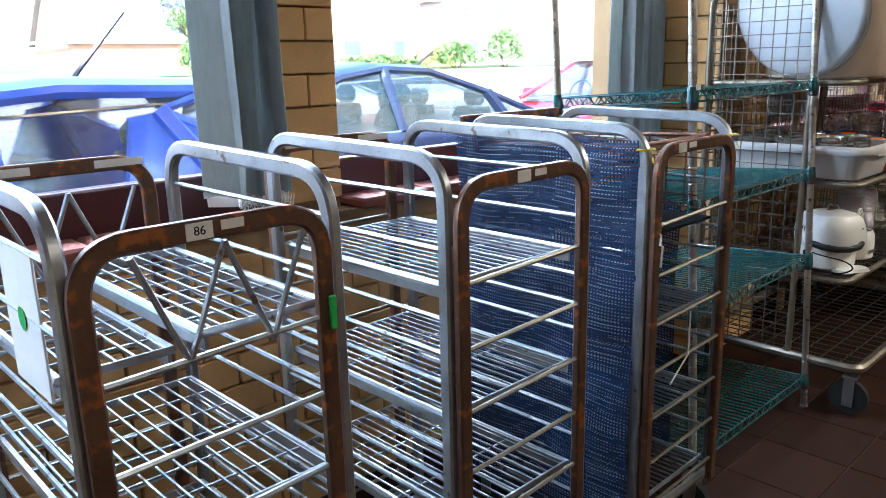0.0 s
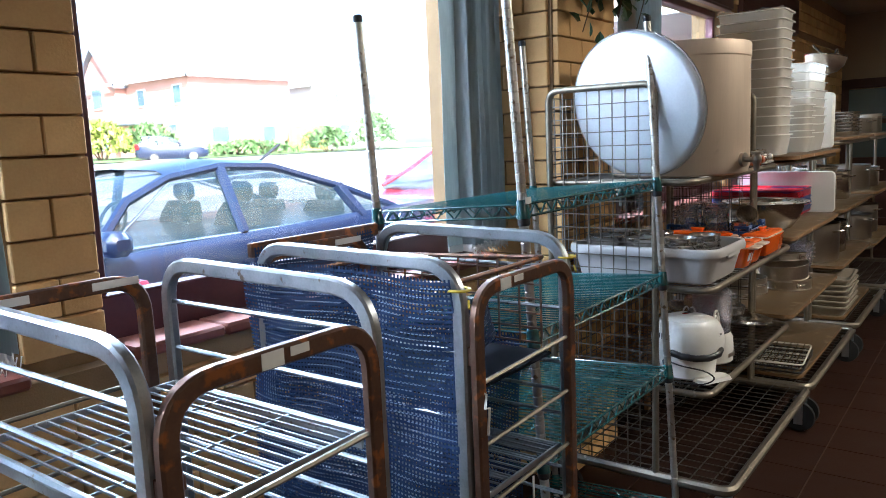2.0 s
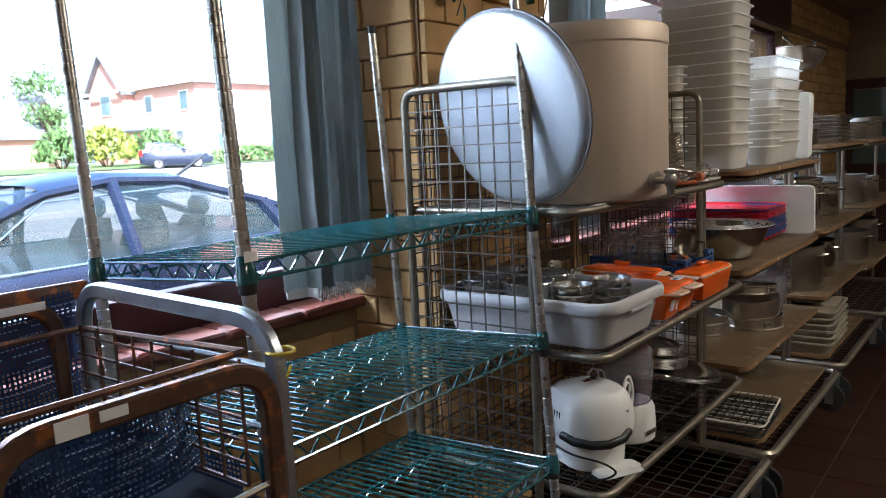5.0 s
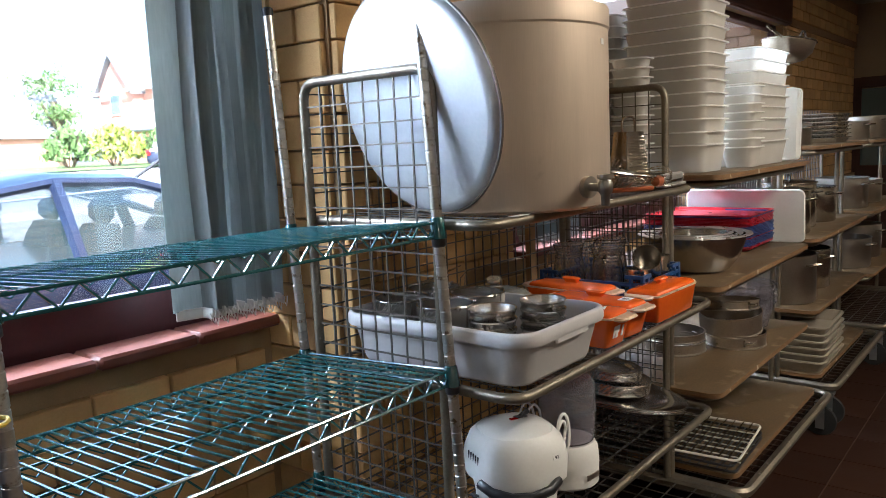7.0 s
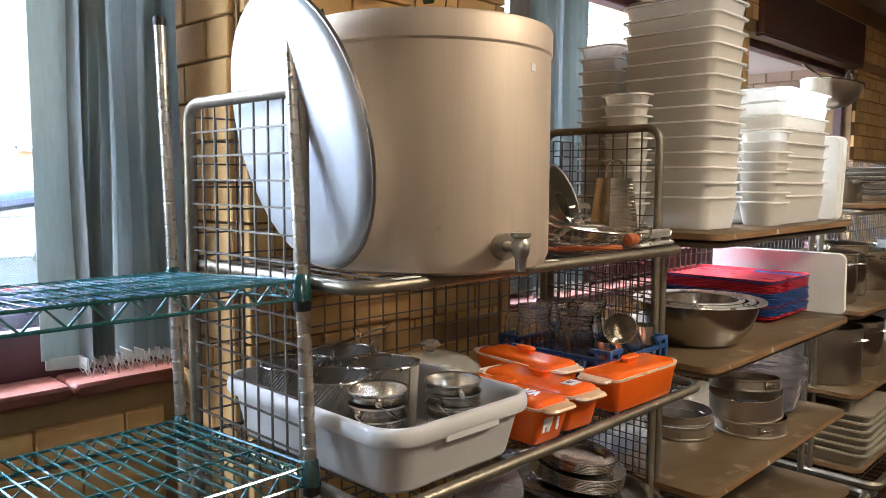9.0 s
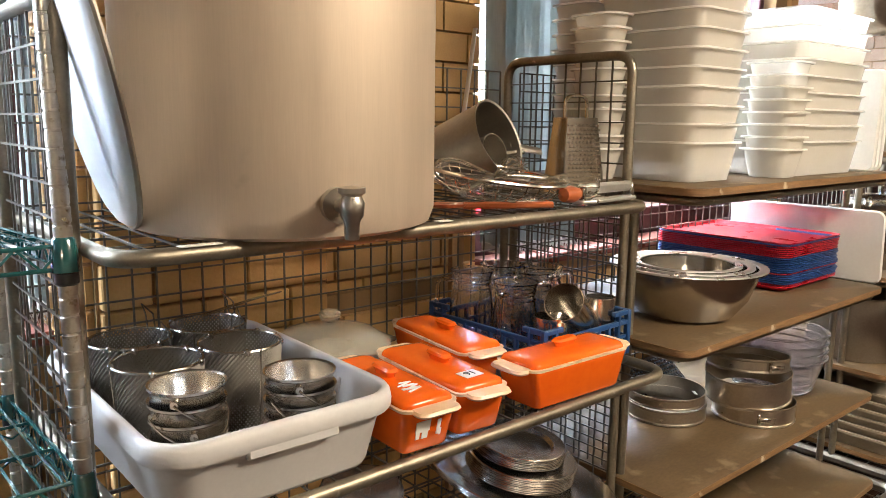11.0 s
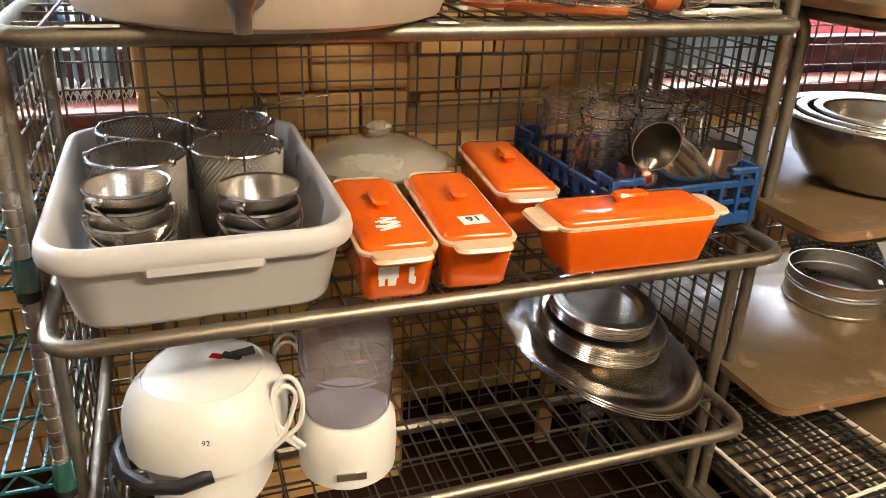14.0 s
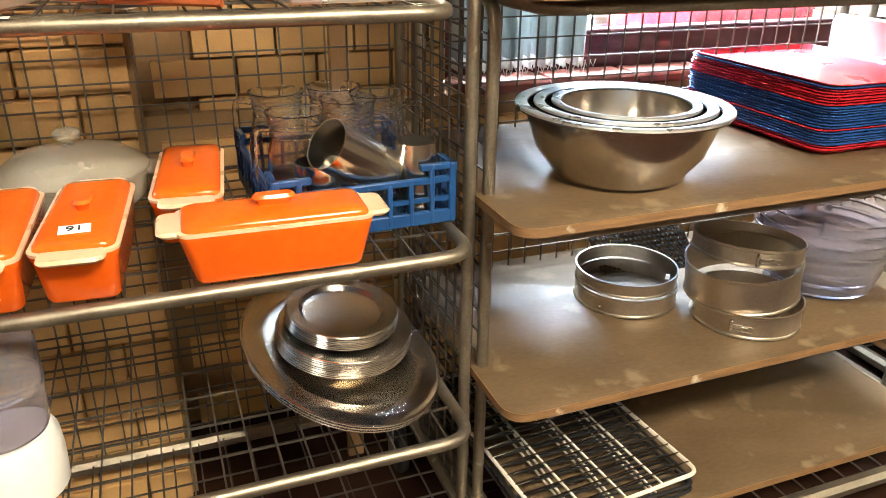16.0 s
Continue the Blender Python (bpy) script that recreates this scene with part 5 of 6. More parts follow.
def pail(m):
    p = thing("mini_pail", "small stainless steel pail with a wire bail, nested", "pail", "stacks of pails", m)
    part("body", Shape().lathe([(0, 0), (0.040, 0), (0.043, 0.003), (0.056, 0.075), (0.059, 0.078), (0.059, 0.082), (0.055, 0.08), (0.041, 0.006), (0, 0.004)], 32), M_PAIL, p)
    for a in (0, 180):
        part("ear", Shape().lathe([(0, -0.003), (0.006, -0.003), (0.006, 0.003), (0, 0.003)], 10, pose(0, 0, 0, 0, 0, a) @ Matrix.Translation((0.058, 0, 0.066)) @ Euler((0, radians(90), 0)).to_matrix().to_4x4()), M_STEEL, p)
    part("bail", Shape().tube([(0.063 * math.cos(t), -0.05 * math.sin(t), 0.066 - 0.045 * math.sin(t)) for t in [math.pi * i / 12 for i in range(13)]], 0.0015, 5), M_STEEL, p)
    return p


pl = pail(pose(3.186, 1.095, S2 + 0.004, 0, 0, 20))
for k, (x, y, z, a) in enumerate(((3.187, 1.096, 0.030, 75), (3.186, 1.094, 0.056, 10), (3.187, 1.095, 0.081, 50), (3.361, 1.062, 0.004, 35), (3.361, 1.063, 0.027, 80), (3.362, 1.062, 0.05, 15), (3.361, 1.063, 0.073, 60))):
    copy_thing(pl, pose(x, y, S2 + z, 0, 0, a))

cas = thing("glass_casserole", "round cloudy glass casserole dish with a domed glass lid", "casserole", m=pose(3.632, 1.405, S2))
part("dish", Shape().lathe([(0, 0), (0.11, 0), (0.122, 0.01), (0.128, 0.055), (0.136, 0.06), (0.136, 0.064), (0.124, 0.062), (0.117, 0.012), (0, 0.006)], 44), M_PALEGLASS, cas)
part("lid", Shape().lathe([(0, 0.106), (0.05, 0.102), (0.098, 0.089), (0.128, 0.066), (0.134, 0.066), (0.134, 0.07), (0.10, 0.095), (0.05, 0.108), (0.012, 0.112), (0.010, 0.118), (0.022, 0.126), (0.025, 0.136), (0.018, 0.142), (0, 0.142)], 44), M_PALEGLASS, cas, "domed glass lid with a knob")
for a in (0, 180):
    part("lug", Shape().box((0.142, 0, 0.058), (0.03, 0.08, 0.012), bevel=0.005), M_PALEGLASS, cas, m=pose(0, 0, 0, 0, 0, a))


def terrine(m, label, chips=False, number=""):
    t = thing("terrine", label, "dish", "orange terrines", m)
    L, W, H = 0.288, 0.112, 0.08
    part("body", Shape().loft([rrect(L - 0.045, W - 0.022, 0.012, 0), rrect(L - 0.036, W - 0.014, 0.015, 0.005), rrect(L - 0.004, W - 0.002, 0.018, H - 0.012), rrect(L, W + 0.002, 0.02, H - 0.008), rrect(L, W + 0.002, 0.02, H)], True, True), M_ORANGE, t)
    part("rim", Shape().loft([rrect(L + 0.003, W + 0.005, 0.021, H - 0.002), rrect(L + 0.004, W + 0.006, 0.021, H + 0.003)], True, True), M_CREAM, t, "cream unglazed rim")
    for s in (0, 180):
        part("handle", Shape().loft([rrect(0.036, W * 0.72, 0.014, H - 0.006, cx=L / 2 + 0.006), rrect(0.044, W * 0.78, 0.016, H - 0.001, cx=L / 2 + 0.008), rrect(0.040, W * 0.74, 0.016, H + 0.004, cx=L / 2 + 0.007)], True, True), M_CREAM, t, "cream end handle", m=pose(0, 0, 0, 0, 0, s))
    rings = []
    for k, z in ((1.0, 0.003), (0.99, 0.007), (0.93, 0.012), (0.78, 0.016), (0.45, 0.018)):
        rings.append(rrect((L - 0.012) * (k * 0.35 + 0.65), (W - 0.006) * k, 0.017 * k, H + z))
    lid_ob = part("lid", Shape().loft(rings, False, True), M_ORANGE, t, "glossy orange domed lid")
    part("knob", Shape().loft([rrect(0.046, 0.014, 0.006, H + 0.015), rrect(0.052, 0.018, 0.008, H + 0.024), rrect(0.066, 0.026, 0.012, H + 0.030), rrect(0.058, 0.020, 0.010, H + 0.035)], False, True), M_ORANGE, lid_ob)
    if chips:
        rnd2 = random.Random(4)
        cs = Shape()
        for i in range(6):
            cs.box((0, 0, 0), (rnd2.uniform(0.004, 0.008), rnd2.uniform(0.022, 0.04), 0.0016), m=pose(-0.058 - 0.0075 * i, rnd2.uniform(-0.008, 0.008), H + 0.0185, 0, 0, rnd2.uniform(-14, 26)), bevel=0.0006)
        part("chip", cs, M_PAPER, lid_ob, "white scraped sticker remains")
        fs = Shape()
        for y, z, w, h2 in ((0.016, 0.048, 0.03, 0.022), (0.010, 0.034, 0.013, 0.02), (0.025, 0.033, 0.009, 0.016), (-0.018, 0.040, 0.008, 0.03), (-0.022, 0.030, 0.006, 0.014)):
            fs.box((0, 0, 0), (0.002, w, h2), m=pose(-0.1347 - (z - 0.038) * 0.254, y, z, 0, -14, 0), bevel=0.0008)
        part("chip", fs, M_PAPER, t, "white scraped sticker remains")
    if number:
        sticker(lid_ob, pose(-0.098, 0.0, H + 0.0188, 0, 0, -84), 0.042, 0.032, number)
    return t


terrine(pose(3.542, 1.075, S2 + 0.006, 0, 0, 88), "orange enamelled terrine with a cream rim and scraped white label", chips=True)
terrine(pose(3.672, 1.078, S2 + 0.006, 0, 0, 85), "orange enamelled lidded terrine with a small paper price label", number="91")
terrine(pose(3.832, 1.245, S2 + 0.006, 0, 0, 84), "orange enamelled lidded terrine standing behind the others")
terrine(pose(3.94, 0.995, S2 + 0.006, 0, 0, -1.5), "orange enamelled lidded terrine lying across the shelf front")

crt = thing("plastic_crate", "blue plastic bottle crate with slotted sides holding jugs", "crate", m=pose(4.10, 1.245, S2 + 0.006, 0, 0, 2))
CW, CD, CH = 0.31, 0.36, 0.11
for (cx, cy, w, ang) in ((0, -CD / 2, CW, 0), (0, CD / 2, CW, 0), (-CW / 2, 0, CD, 90), (CW / 2, 0, CD, 90)):
    s = Shape().box((0, 0, 0.012), (w, 0.012, 0.024), bevel=0.002).box((0, 0, CH - 0.03), (w, 0.010, 0.012), bevel=0.002).box((0, 0, 0.045), (w, 0.006, 0.008))
    n = round(w / 0.04)
    for i in range(n + 1):
        x = -w / 2 + w * i / n
        s.box((x, 0, (CH if i in (0, 1, n - 1, n) else CH - 0.03) / 2), (0.014 if i in (0, n) else 0.009, 0.013, CH if i in (0, 1, n - 1, n) else CH - 0.03), bevel=0.002)
    s.box((-w / 2 + 0.03, 0, CH - 0.006), (0.06, 0.011, 0.012), bevel=0.002).box((w / 2 - 0.03, 0, CH - 0.006), (0.06, 0.011, 0.012), bevel=0.002)
    part("side", s, M_BLUECRATE, crt, m=pose(cx, cy, 0, 0, 0, ang))
bs = Shape()
for i in range(9):
    bs.box((-CW / 2 + CW * (i + 0.5) / 9, 0, 0.005), (0.010, CD, 0.008))
for i in range(13):
    bs.box((0, -CD / 2 + CD * (i + 0.5) / 13, 0.005), (CW, 0.010, 0.0078))
part("base_grid", bs, M_BLUECRATE, crt)


def glass_jug(m):
    j = thing("glass_jug", "clear pressed glass jug with a handle", "jug", "glass jugs in the crate", m)
    part("body", Shape().lathe([(0, 0), (0.045, 0), (0.050, 0.006), (0.056, 0.05), (0.052, 0.10), (0.045, 0.135), (0.047, 0.15), (0.053, 0.165), (0.054, 0.168), (0.050, 0.166),
                                (0.043, 0.15), (0.041, 0.135), (0.048, 0.10), (0.052, 0.05), (0.045, 0.012), (0, 0.010)], 32), M_CLEAR, j)
    rg = Shape()
    for z, r in ((0.14, 0.0465), (0.148, 0.0475), (0.128, 0.047)):
        rg.tube([(r * math.cos(i * math.pi / 14), r * math.sin(i * math.pi / 14), z) for i in range(28)], 0.002, 5, closed=True)
    part("ring", rg, M_CLEAR, j)
    part("handle", Shape().tube(fillet([(0.046, 0, 0.145), (0.085, 0, 0.15), (0.088, 0, 0.05), (0.054, 0, 0.035)], 0.025, 5), 0.006, 8), M_CLEAR, j)
    return j


TALL = Matrix.Diagonal((1.0, 1.0, 1.04, 1))
gj = glass_jug(pose(4.02, 1.215, S2 + 0.016, 0, 0, 200) @ TALL)
for x, y, a in ((4.01, 1.355, 150), (4.125, 1.37, 60), (4.19, 1.285, -20), (4.125, 1.255, 100)):
    copy_thing(gj, pose(x, y, S2 + 0.016, 0, 0, a) @ TALL)


def mug(m, label="plain steel mug", h=0.11, r=0.04, ear=True):
    b = thing("steel_mug", label, "mug", "steel mugs in the crate", m)
    part("body", Shape().lathe([(0, 0), (r - 0.003, 0), (r, 0.003), (r, h), (r - 0.002, h), (r - 0.003, 0.004), (0, 0.004)], 32), M_STEEL, b)
    if ear:
        part("handle", Shape().tube(fillet([(r, 0, h * 0.85), (r + 0.03, 0, h * 0.85), (r + 0.03, 0, h * 0.3), (r, 0, h * 0.25)], 0.014, 4), 0.004, 6), M_STEEL, b)


mug(pose(4.155, 1.13, S2 + 0.085, 12, -56, 6), "tall steel tumbler tipped over the crate edge", 0.14, 0.046, False)
mug(pose(4.21, 1.115, S2 + 0.016, 0, 0, 100), "short steel mug standing in the crate", 0.13, 0.036)
mug(pose(4.035, 1.115, S2 + 0.016, 0, 0, -30), "short steel mug standing in the crate", 0.11, 0.04)

# ---- third shelf ----
fr = thing("deep_fryer", "rounded white plastic electric fryer with a black front handle", "fryer", m=pose(3.262, 1.095, S3 + 0.002, 0, 0, -28) @ Matrix.Diagonal((1, 1, 0.86, 1)))
part("body", Shape().loft([rrect(0.165, 0.165, 0.06, 0), rrect(0.185, 0.185, 0.07, 0.01), rrect(0.19, 0.195, 0.075, 0.06), rrect(0.205, 0.21, 0.08, 0.115), rrect(0.19, 0.195, 0.075, 0.12)], True, True), M_WHITE, fr)
lidf = part("lid", Shape().loft([rrect(0.215, 0.225, 0.085, 0.118), rrect(0.235, 0.245, 0.09, 0.124), rrect(0.24, 0.25, 0.092, 0.17), rrect(0.232, 0.24, 0.09, 0.205), rrect(0.214, 0.22, 0.085, 0.236), rrect(0.18, 0.186, 0.075, 0.258), rrect(0.175, 0.181, 0.074, 0.2565), rrect(0.12, 0.13, 0.055, 0.268)], True, True), M_WHITE, fr, "domed white lid")
part("vent_knob", Shape().tube([(0.035, 0.03, 0.268), (0.065, 0.05, 0.272)], 0.008, 8).box((0.035, 0.03, 0.266), (0.035, 0.02, 0.01), bevel=0.003), M_BLACK, lidf, "black vent knob")
part("vent_light", Shape().box((0.012, 0.024, 0.2665), (0.024, 0.016, 0.006), bevel=0.002), M_TAIL, lidf, "small dark red lens")
part("front_handle", Shape().tube([(-0.095, -0.085, 0.118), (-0.07, -0.125, 0.112), (-0.025, -0.148, 0.106), (0.025, -0.148, 0.106), (0.07, -0.125, 0.112), (0.095, -0.085, 0.118)], 0.015, 10, squash=(1.0, 0.75)), M_BLACK, fr, "black plastic handle", m=pose(0, 0, 0.012, 0, 0, -22))
part("base_foot", Shape().loft([rrect(0.15, 0.07, 0.02, 0, cx=0.02, cy=-0.11), rrect(0.14, 0.06, 0.02, 0.014, cx=0.02, cy=-0.108)], True, True), M_WHITE, fr)
sticker(lidf, pose(0.052, -0.1165, 0.20, 74, 0, 14), 0.024, 0.017, "92")
vs = Shape()
for i in range(5):
    vs.box((-0.116, -0.03 + 0.013 * i, 0.19), (0.006, 0.004, 0.026), bevel=0.001)
part("vent_slot", vs, M_BLACK, lidf)
part("cable", Shape().tube(fillet([(-0.09, 0.03, 0.05), (-0.14, -0.02, 0.10), (-0.13, -0.10, 0.09), (-0.06, -0.165, 0.07), (-0.02, -0.17, 0.03), (-0.06, -0.15, 0.006), (-0.12, -0.08, 0.006)], 0.03, 4), 0.0035, 6), M_BLACK, fr, "black mains cable")
bl2 = thing("food_processor", "white food processor base with a smoky clear bowl", "blender", m=pose(3.488, 1.075, S3 + 0.002, 0, 0, -8))
part("base", Shape().lathe([(0, 0), (0.078, 0), (0.084, 0.006), (0.086, 0.06), (0.083, 0.10), (0.074, 0.118), (0, 0.12)], 36), M_WHITE, bl2)
part("bowl", Shape().lathe([(0.0, 0.122), (0.072, 0.122), (0.074, 0.13), (0.078, 0.20), (0.080, 0.204), (0.078, 0.208), (0.080, 0.212), (0.078, 0.216), (0.078, 0.275), (0.070, 0.292), (0.045, 0.30), (0, 0.302), (0, 0.300), (0.044, 0.298), (0.068, 0.290), (0.076, 0.274), (0.076, 0.20), (0.072, 0.131), (0.070, 0.125), (0, 0.125)], 36), M_LILAC, bl2, "smoky clear plastic bowl", smooth=30)
part("maker_plate", Shape().box((0, -0.0855, 0.035), (0.05, 0.004, 0.016), bevel=0.001), M_DSTEEL, bl2, "small grey plate")
loop = [(-0.075, -0.05, 0.08)] + [(-0.098 + 0.024 * math.cos(q), -0.062 + 0.004 * q / 6, 0.175 + 0.055 * math.sin(q)) for q in [-2.2 - 0.45 * i for i in range(12)]]
part("cable", Shape().tube(fillet(loop + [(-0.125, -0.06, 0.09), (-0.165, -0.06, 0.04), (-0.19, -0.075, 0.004)], 0.012, 3), 0.0042, 7).tube(
    fillet([(-0.083, -0.048, 0.075), (-0.115, -0.064, 0.12), (-0.122, -0.064, 0.19), (-0.10, -0.064, 0.215), (-0.082, -0.062, 0.195), (-0.10, -0.062, 0.13), (-0.15, -0.066, 0.07), (-0.185, -0.085, 0.004)], 0.015, 4), 0.0042, 7), M_WHITE, bl2, "looped white mains cable")
part("coil", Shape().tube([(-0.095 + 0.026 * math.cos(q), 0.03 + 0.004 * q, 0.175 + 0.056 * math.sin(q)) for q in [0.35 * i for i in range(34)]], 0.0034, 6), M_GREYTUB, bl2, "grey looped cable")


def plate(name, m, r, label, cat, group, sy=1.0, mat=None, h=0.014):
    p = thing(name, label, cat, group, m)
    d = part("dish", Shape().lathe([(0, 0), (r * 0.62, 0), (r * 0.72, 0.003), (r * 0.78, h - 0.003), (r * 0.98, h), (r, h - 0.002), (r, h), (r * 0.98, h + 0.0022), (r * 0.77, h), (r * 0.70, 0.005), (r * 0.6, 0.002), (0, 0.002)], 48, None, 1.0, sy), mat or M_STEEL, p, smooth=30)
    part("rolled_edge", Shape().tube([(r * math.cos(i * math.pi / 24), r * sy * math.sin(i * math.pi / 24), h) for i in range(48)], 0.0018, 6, closed=True), M_CHROME, p)
    return p


TIP = pose(4.078, 1.245, S3 + 0.040, 6.5, 5, 0)
for i in range(3):
    plate("oval_platter", TIP @ pose(0, 0, 0.005 * i, 0, 0, 12 + i), 0.185, "large oval steel serving platter under stacked plates", "platter", "oval platters", 1.42)
pa = plate("steel_plate", TIP @ pose(0.012, 0.012, 0.02), 0.138, "round steel plate in a stack on the platter", "plate", "stacked steel plates", 1.0)
for i in range(1, 9):
    copy_thing(pa, TIP @ pose(0.012 + 0.0012 * (i % 3), 0.012, 0.02 + 0.0042 * i, 0, 0, 40 * i))
pb = plate("steel_plate", TIP @ pose(0.008, 0.022, 0.064), 0.114, "smaller round steel plate on top of the stack", "plate", "stacked steel plates", 1.0)
for i in range(1, 7):
    copy_thing(pb, TIP @ pose(0.008 + 0.001 * (i % 3), 0.022, 0.064 + 0.0042 * i, 0, 0, 70 * i))
bat = thing("wooden_batten", "pale upright wooden batten behind the mesh", "batten", m=pose(4.20, 1.63, 0))
part("strip", Shape().box((0, 0, 0.72), (0.045, 0.02, 1.44), bevel=0.002), M_WOOD, bat)

# ---- boarded rack ----
B1, B2, B3 = (z + 0.002 for z in BOARD_Z)


def container(name, m, w, d, h, label, group):
    c = thing(name, label, "container", group, m)
    part("tub", shell(w - 0.046, d - 0.046, w - 0.018, d - 0.018, h, 0.0022, 0.03, 0.008, 0.004), M_FROST, c)
    part("rim", Shape().loft([rrect(w - 0.003, d - 0.003, 0.038, h - 0.004), rrect(w + 0.006, d + 0.006, 0.042, h - 0.0035), rrect(w + 0.006, d + 0.006, 0.042, h + 0.001), rrect(w - 0.003, d - 0.003, 0.038, h + 0.002)], False, False), M_FROSTRIM, c, "thin translucent rim")
    return c


def stack(x, y, z, w, d, h, n, pitch, label, group, seed=0):
    rnd3 = random.Random(seed)
    c = container("food_container", pose(x, y, z), w, d, h, label, group)
    for i in range(1, n):
        copy_thing(c, pose(x + rnd3.uniform(-0.0008, 0.0008), y + rnd3.uniform(-0.0008, 0.0008), z + pitch * i, 0, 0, rnd3.uniform(-0.15, 0.15)))


stack(4.572, 1.20, B1, 0.25, 0.33, 0.10, 14, 0.0465, "frosted plastic food container in a tall nested stack", "tall container stack", 1)
stack(4.56, 1.475, B1, 0.17, 0.16, 0.10, 13, 0.042, "small frosted plastic container in a nested stack", "small container stack", 2)
stack(5.155, 1.17, B1, 0.46, 0.34, 0.10, 9, 0.0465, "frosted plastic food container in a nested stack", "second container stack", 3)
stack(4.90, 1.06, B1, 0.15, 0.15, 0.08, 8, 0.034, "small square frosted container in a nested stack", "square container stack", 4)
stack(4.40, 1.30, B1, 0.11, 0.15, 0.08, 11, 0.034, "narrow frosted plastic container in a nested stack", "narrow container stack", 6)
for k, (x, a) in enumerate(((5.44, 3), (5.47, 2), (5.50, 5))):
    ld = thing("container_lid", "white plastic container lid standing on edge", "lid", "container lids", pose(x, 1.15, B1, 0, a, 0))
    part("sheet", Shape().loft([rrect(0.32, 0.32, 0.02, -0.006), rrect(0.33, 0.33, 0.025, 0.0), rrect(0.30, 0.30, 0.02, 0.004)], True, True, Matrix.Translation((0, 0, 0.165)) @ Euler((0, radians(90), 0)).to_matrix().to_4x4()), M_WHITE, ld)
fl = thing("plastic_film", "crumpled clear plastic lying on the tall stack", "film", m=pose(4.572, 1.20, B1 + 0.708))
part("sheet", Shape().loft([[(0.23 * (i / 9 - 0.5), 0.30 * (j / 6 - 0.5), 0.004 + 0.012 * math.sin(i * 2.3 + j) * math.cos(j * 1.7)) for j in range(7)] for i in range(10)], closed=False), M_CLEAR, fl)
col = thing("sieve", "round fine mesh sieve with a steel rim resting on containers", "sieve", m=pose(5.465, 1.035, B1 + 0.535, 6, 6, 0))
part("rim", Shape().tube([(0.115 * math.cos(i * math.pi / 18), 0.115 * math.sin(i * math.pi / 18), 0) for i in range(36)], 0.004, 6, closed=True), M_STEEL, col)
part("mesh", Shape().lathe([(0.114, 0), (0.105, -0.045), (0.075, -0.08), (0.035, -0.095), (0, -0.098)], 32), M_TIN, col, "dull woven mesh bowl")
part("handle", Shape().tube([(-0.11, 0, 0), (-0.25, 0.02, 0.015), (-0.27, 0.02, 0.02)], 0.006, 6), M_STEEL, col)
part("hook", Shape().tube(arc(0.03, -0.05, 0.0, 0.05, 0, 180, 8, "xz"), 0.005, 6), M_STEEL, col)

for k, (r, h) in enumerate(((0.212, 0.140), (0.178, 0.135), (0.145, 0.13))):
    bw = thing("mixing_bowl", ("large" if not k else "smaller") + " stainless steel mixing bowl in a nest of three", "bowl", "nested mixing bowls", pose(4.665 + 0.006 * k, 1.165 + 0.004 * k, B2 + 0.0015 + 0.006 * k))
    part("bowl", Shape().lathe([(0, 0), (r * 0.52, 0), (r * 0.62, 0.006), (r * 0.80, h * 0.4), (r * 0.89, h * 0.8), (r * 0.905, h - 0.003), (r, h), (r + 0.002, h - 0.003), (r + 0.003, h + 0.001), (r, h + 0.003), (r * 0.895, h), (r * 0.875, h * 0.8), (r * 0.785, h * 0.4), (r * 0.6, 0.009), (0, 0.003)], 64), M_STEEL, bw, smooth=30)
    part("brim", Shape().lathe([(r * 0.905, h + 0.0015), (r * 0.99, h + 0.0042), (r + 0.004, h + 0.001), (r + 0.003, h + 0.005), (r * 0.99, h + 0.0065), (r * 0.90, h + 0.004)], 64), M_BRIGHT, bw, "flat brim, its reflection put into a paler colour")

tr_me = {}
for nm, mt in (("red", M_RED), ("blue", M_BLUE)):
    tr_me[nm] = mesh_of("tray", Shape().loft([rrect(0.36, 0.45, 0.03, 0), rrect(0.37, 0.46, 0.03, 0.001), rrect(0.395, 0.485, 0.035, 0.014), rrect(0.41, 0.50, 0.04, 0.0145), rrect(0.41, 0.50, 0.04, 0.0165), rrect(0.393, 0.483, 0.035, 0.0165), rrect(0.37, 0.46, 0.03, 0.004)], True, True), mt)
cols = ["red", "red", "blue", "blue", "blue", "blue", "blue", "red", "blue", "blue", "blue", "blue", "blue", "blue", "blue", "blue", "red", "red", "red", "red", "red", "red", "blue", "red"]
rnd = random.Random(5)
for i, cname in enumerate(cols):
    ob = new("serving_tray", tr_me[cname])
    ob.matrix_basis = pose(5.358 + rnd.uniform(-0.003, 0.003), 1.355 + rnd.uniform(-0.003, 0.003), B2 + 0.0063 * i, 0, 0, rnd.uniform(-0.6, 0.6))
    tagged(ob, f"{cname} plastic serving tray in a tall stack", "tray", "stacked serving trays")
wt = thing("white_board", "large white plastic board standing on edge behind the trays", "board", m=pose(5.615, 1.27, B2 - 0.01, 0, -4, 0))
part("sheet", Shape().loft([rrect(0.25, 0.56, 0.025, -0.006), rrect(0.26, 0.57, 0.03, 0.0), rrect(0.25, 0.56, 0.025, 0.006)], True, True, Matrix.Translation((0, 0, 0.13)) @ Euler((0, radians(90), 0)).to_matrix().to_4x4()), M_WHITE, wt)


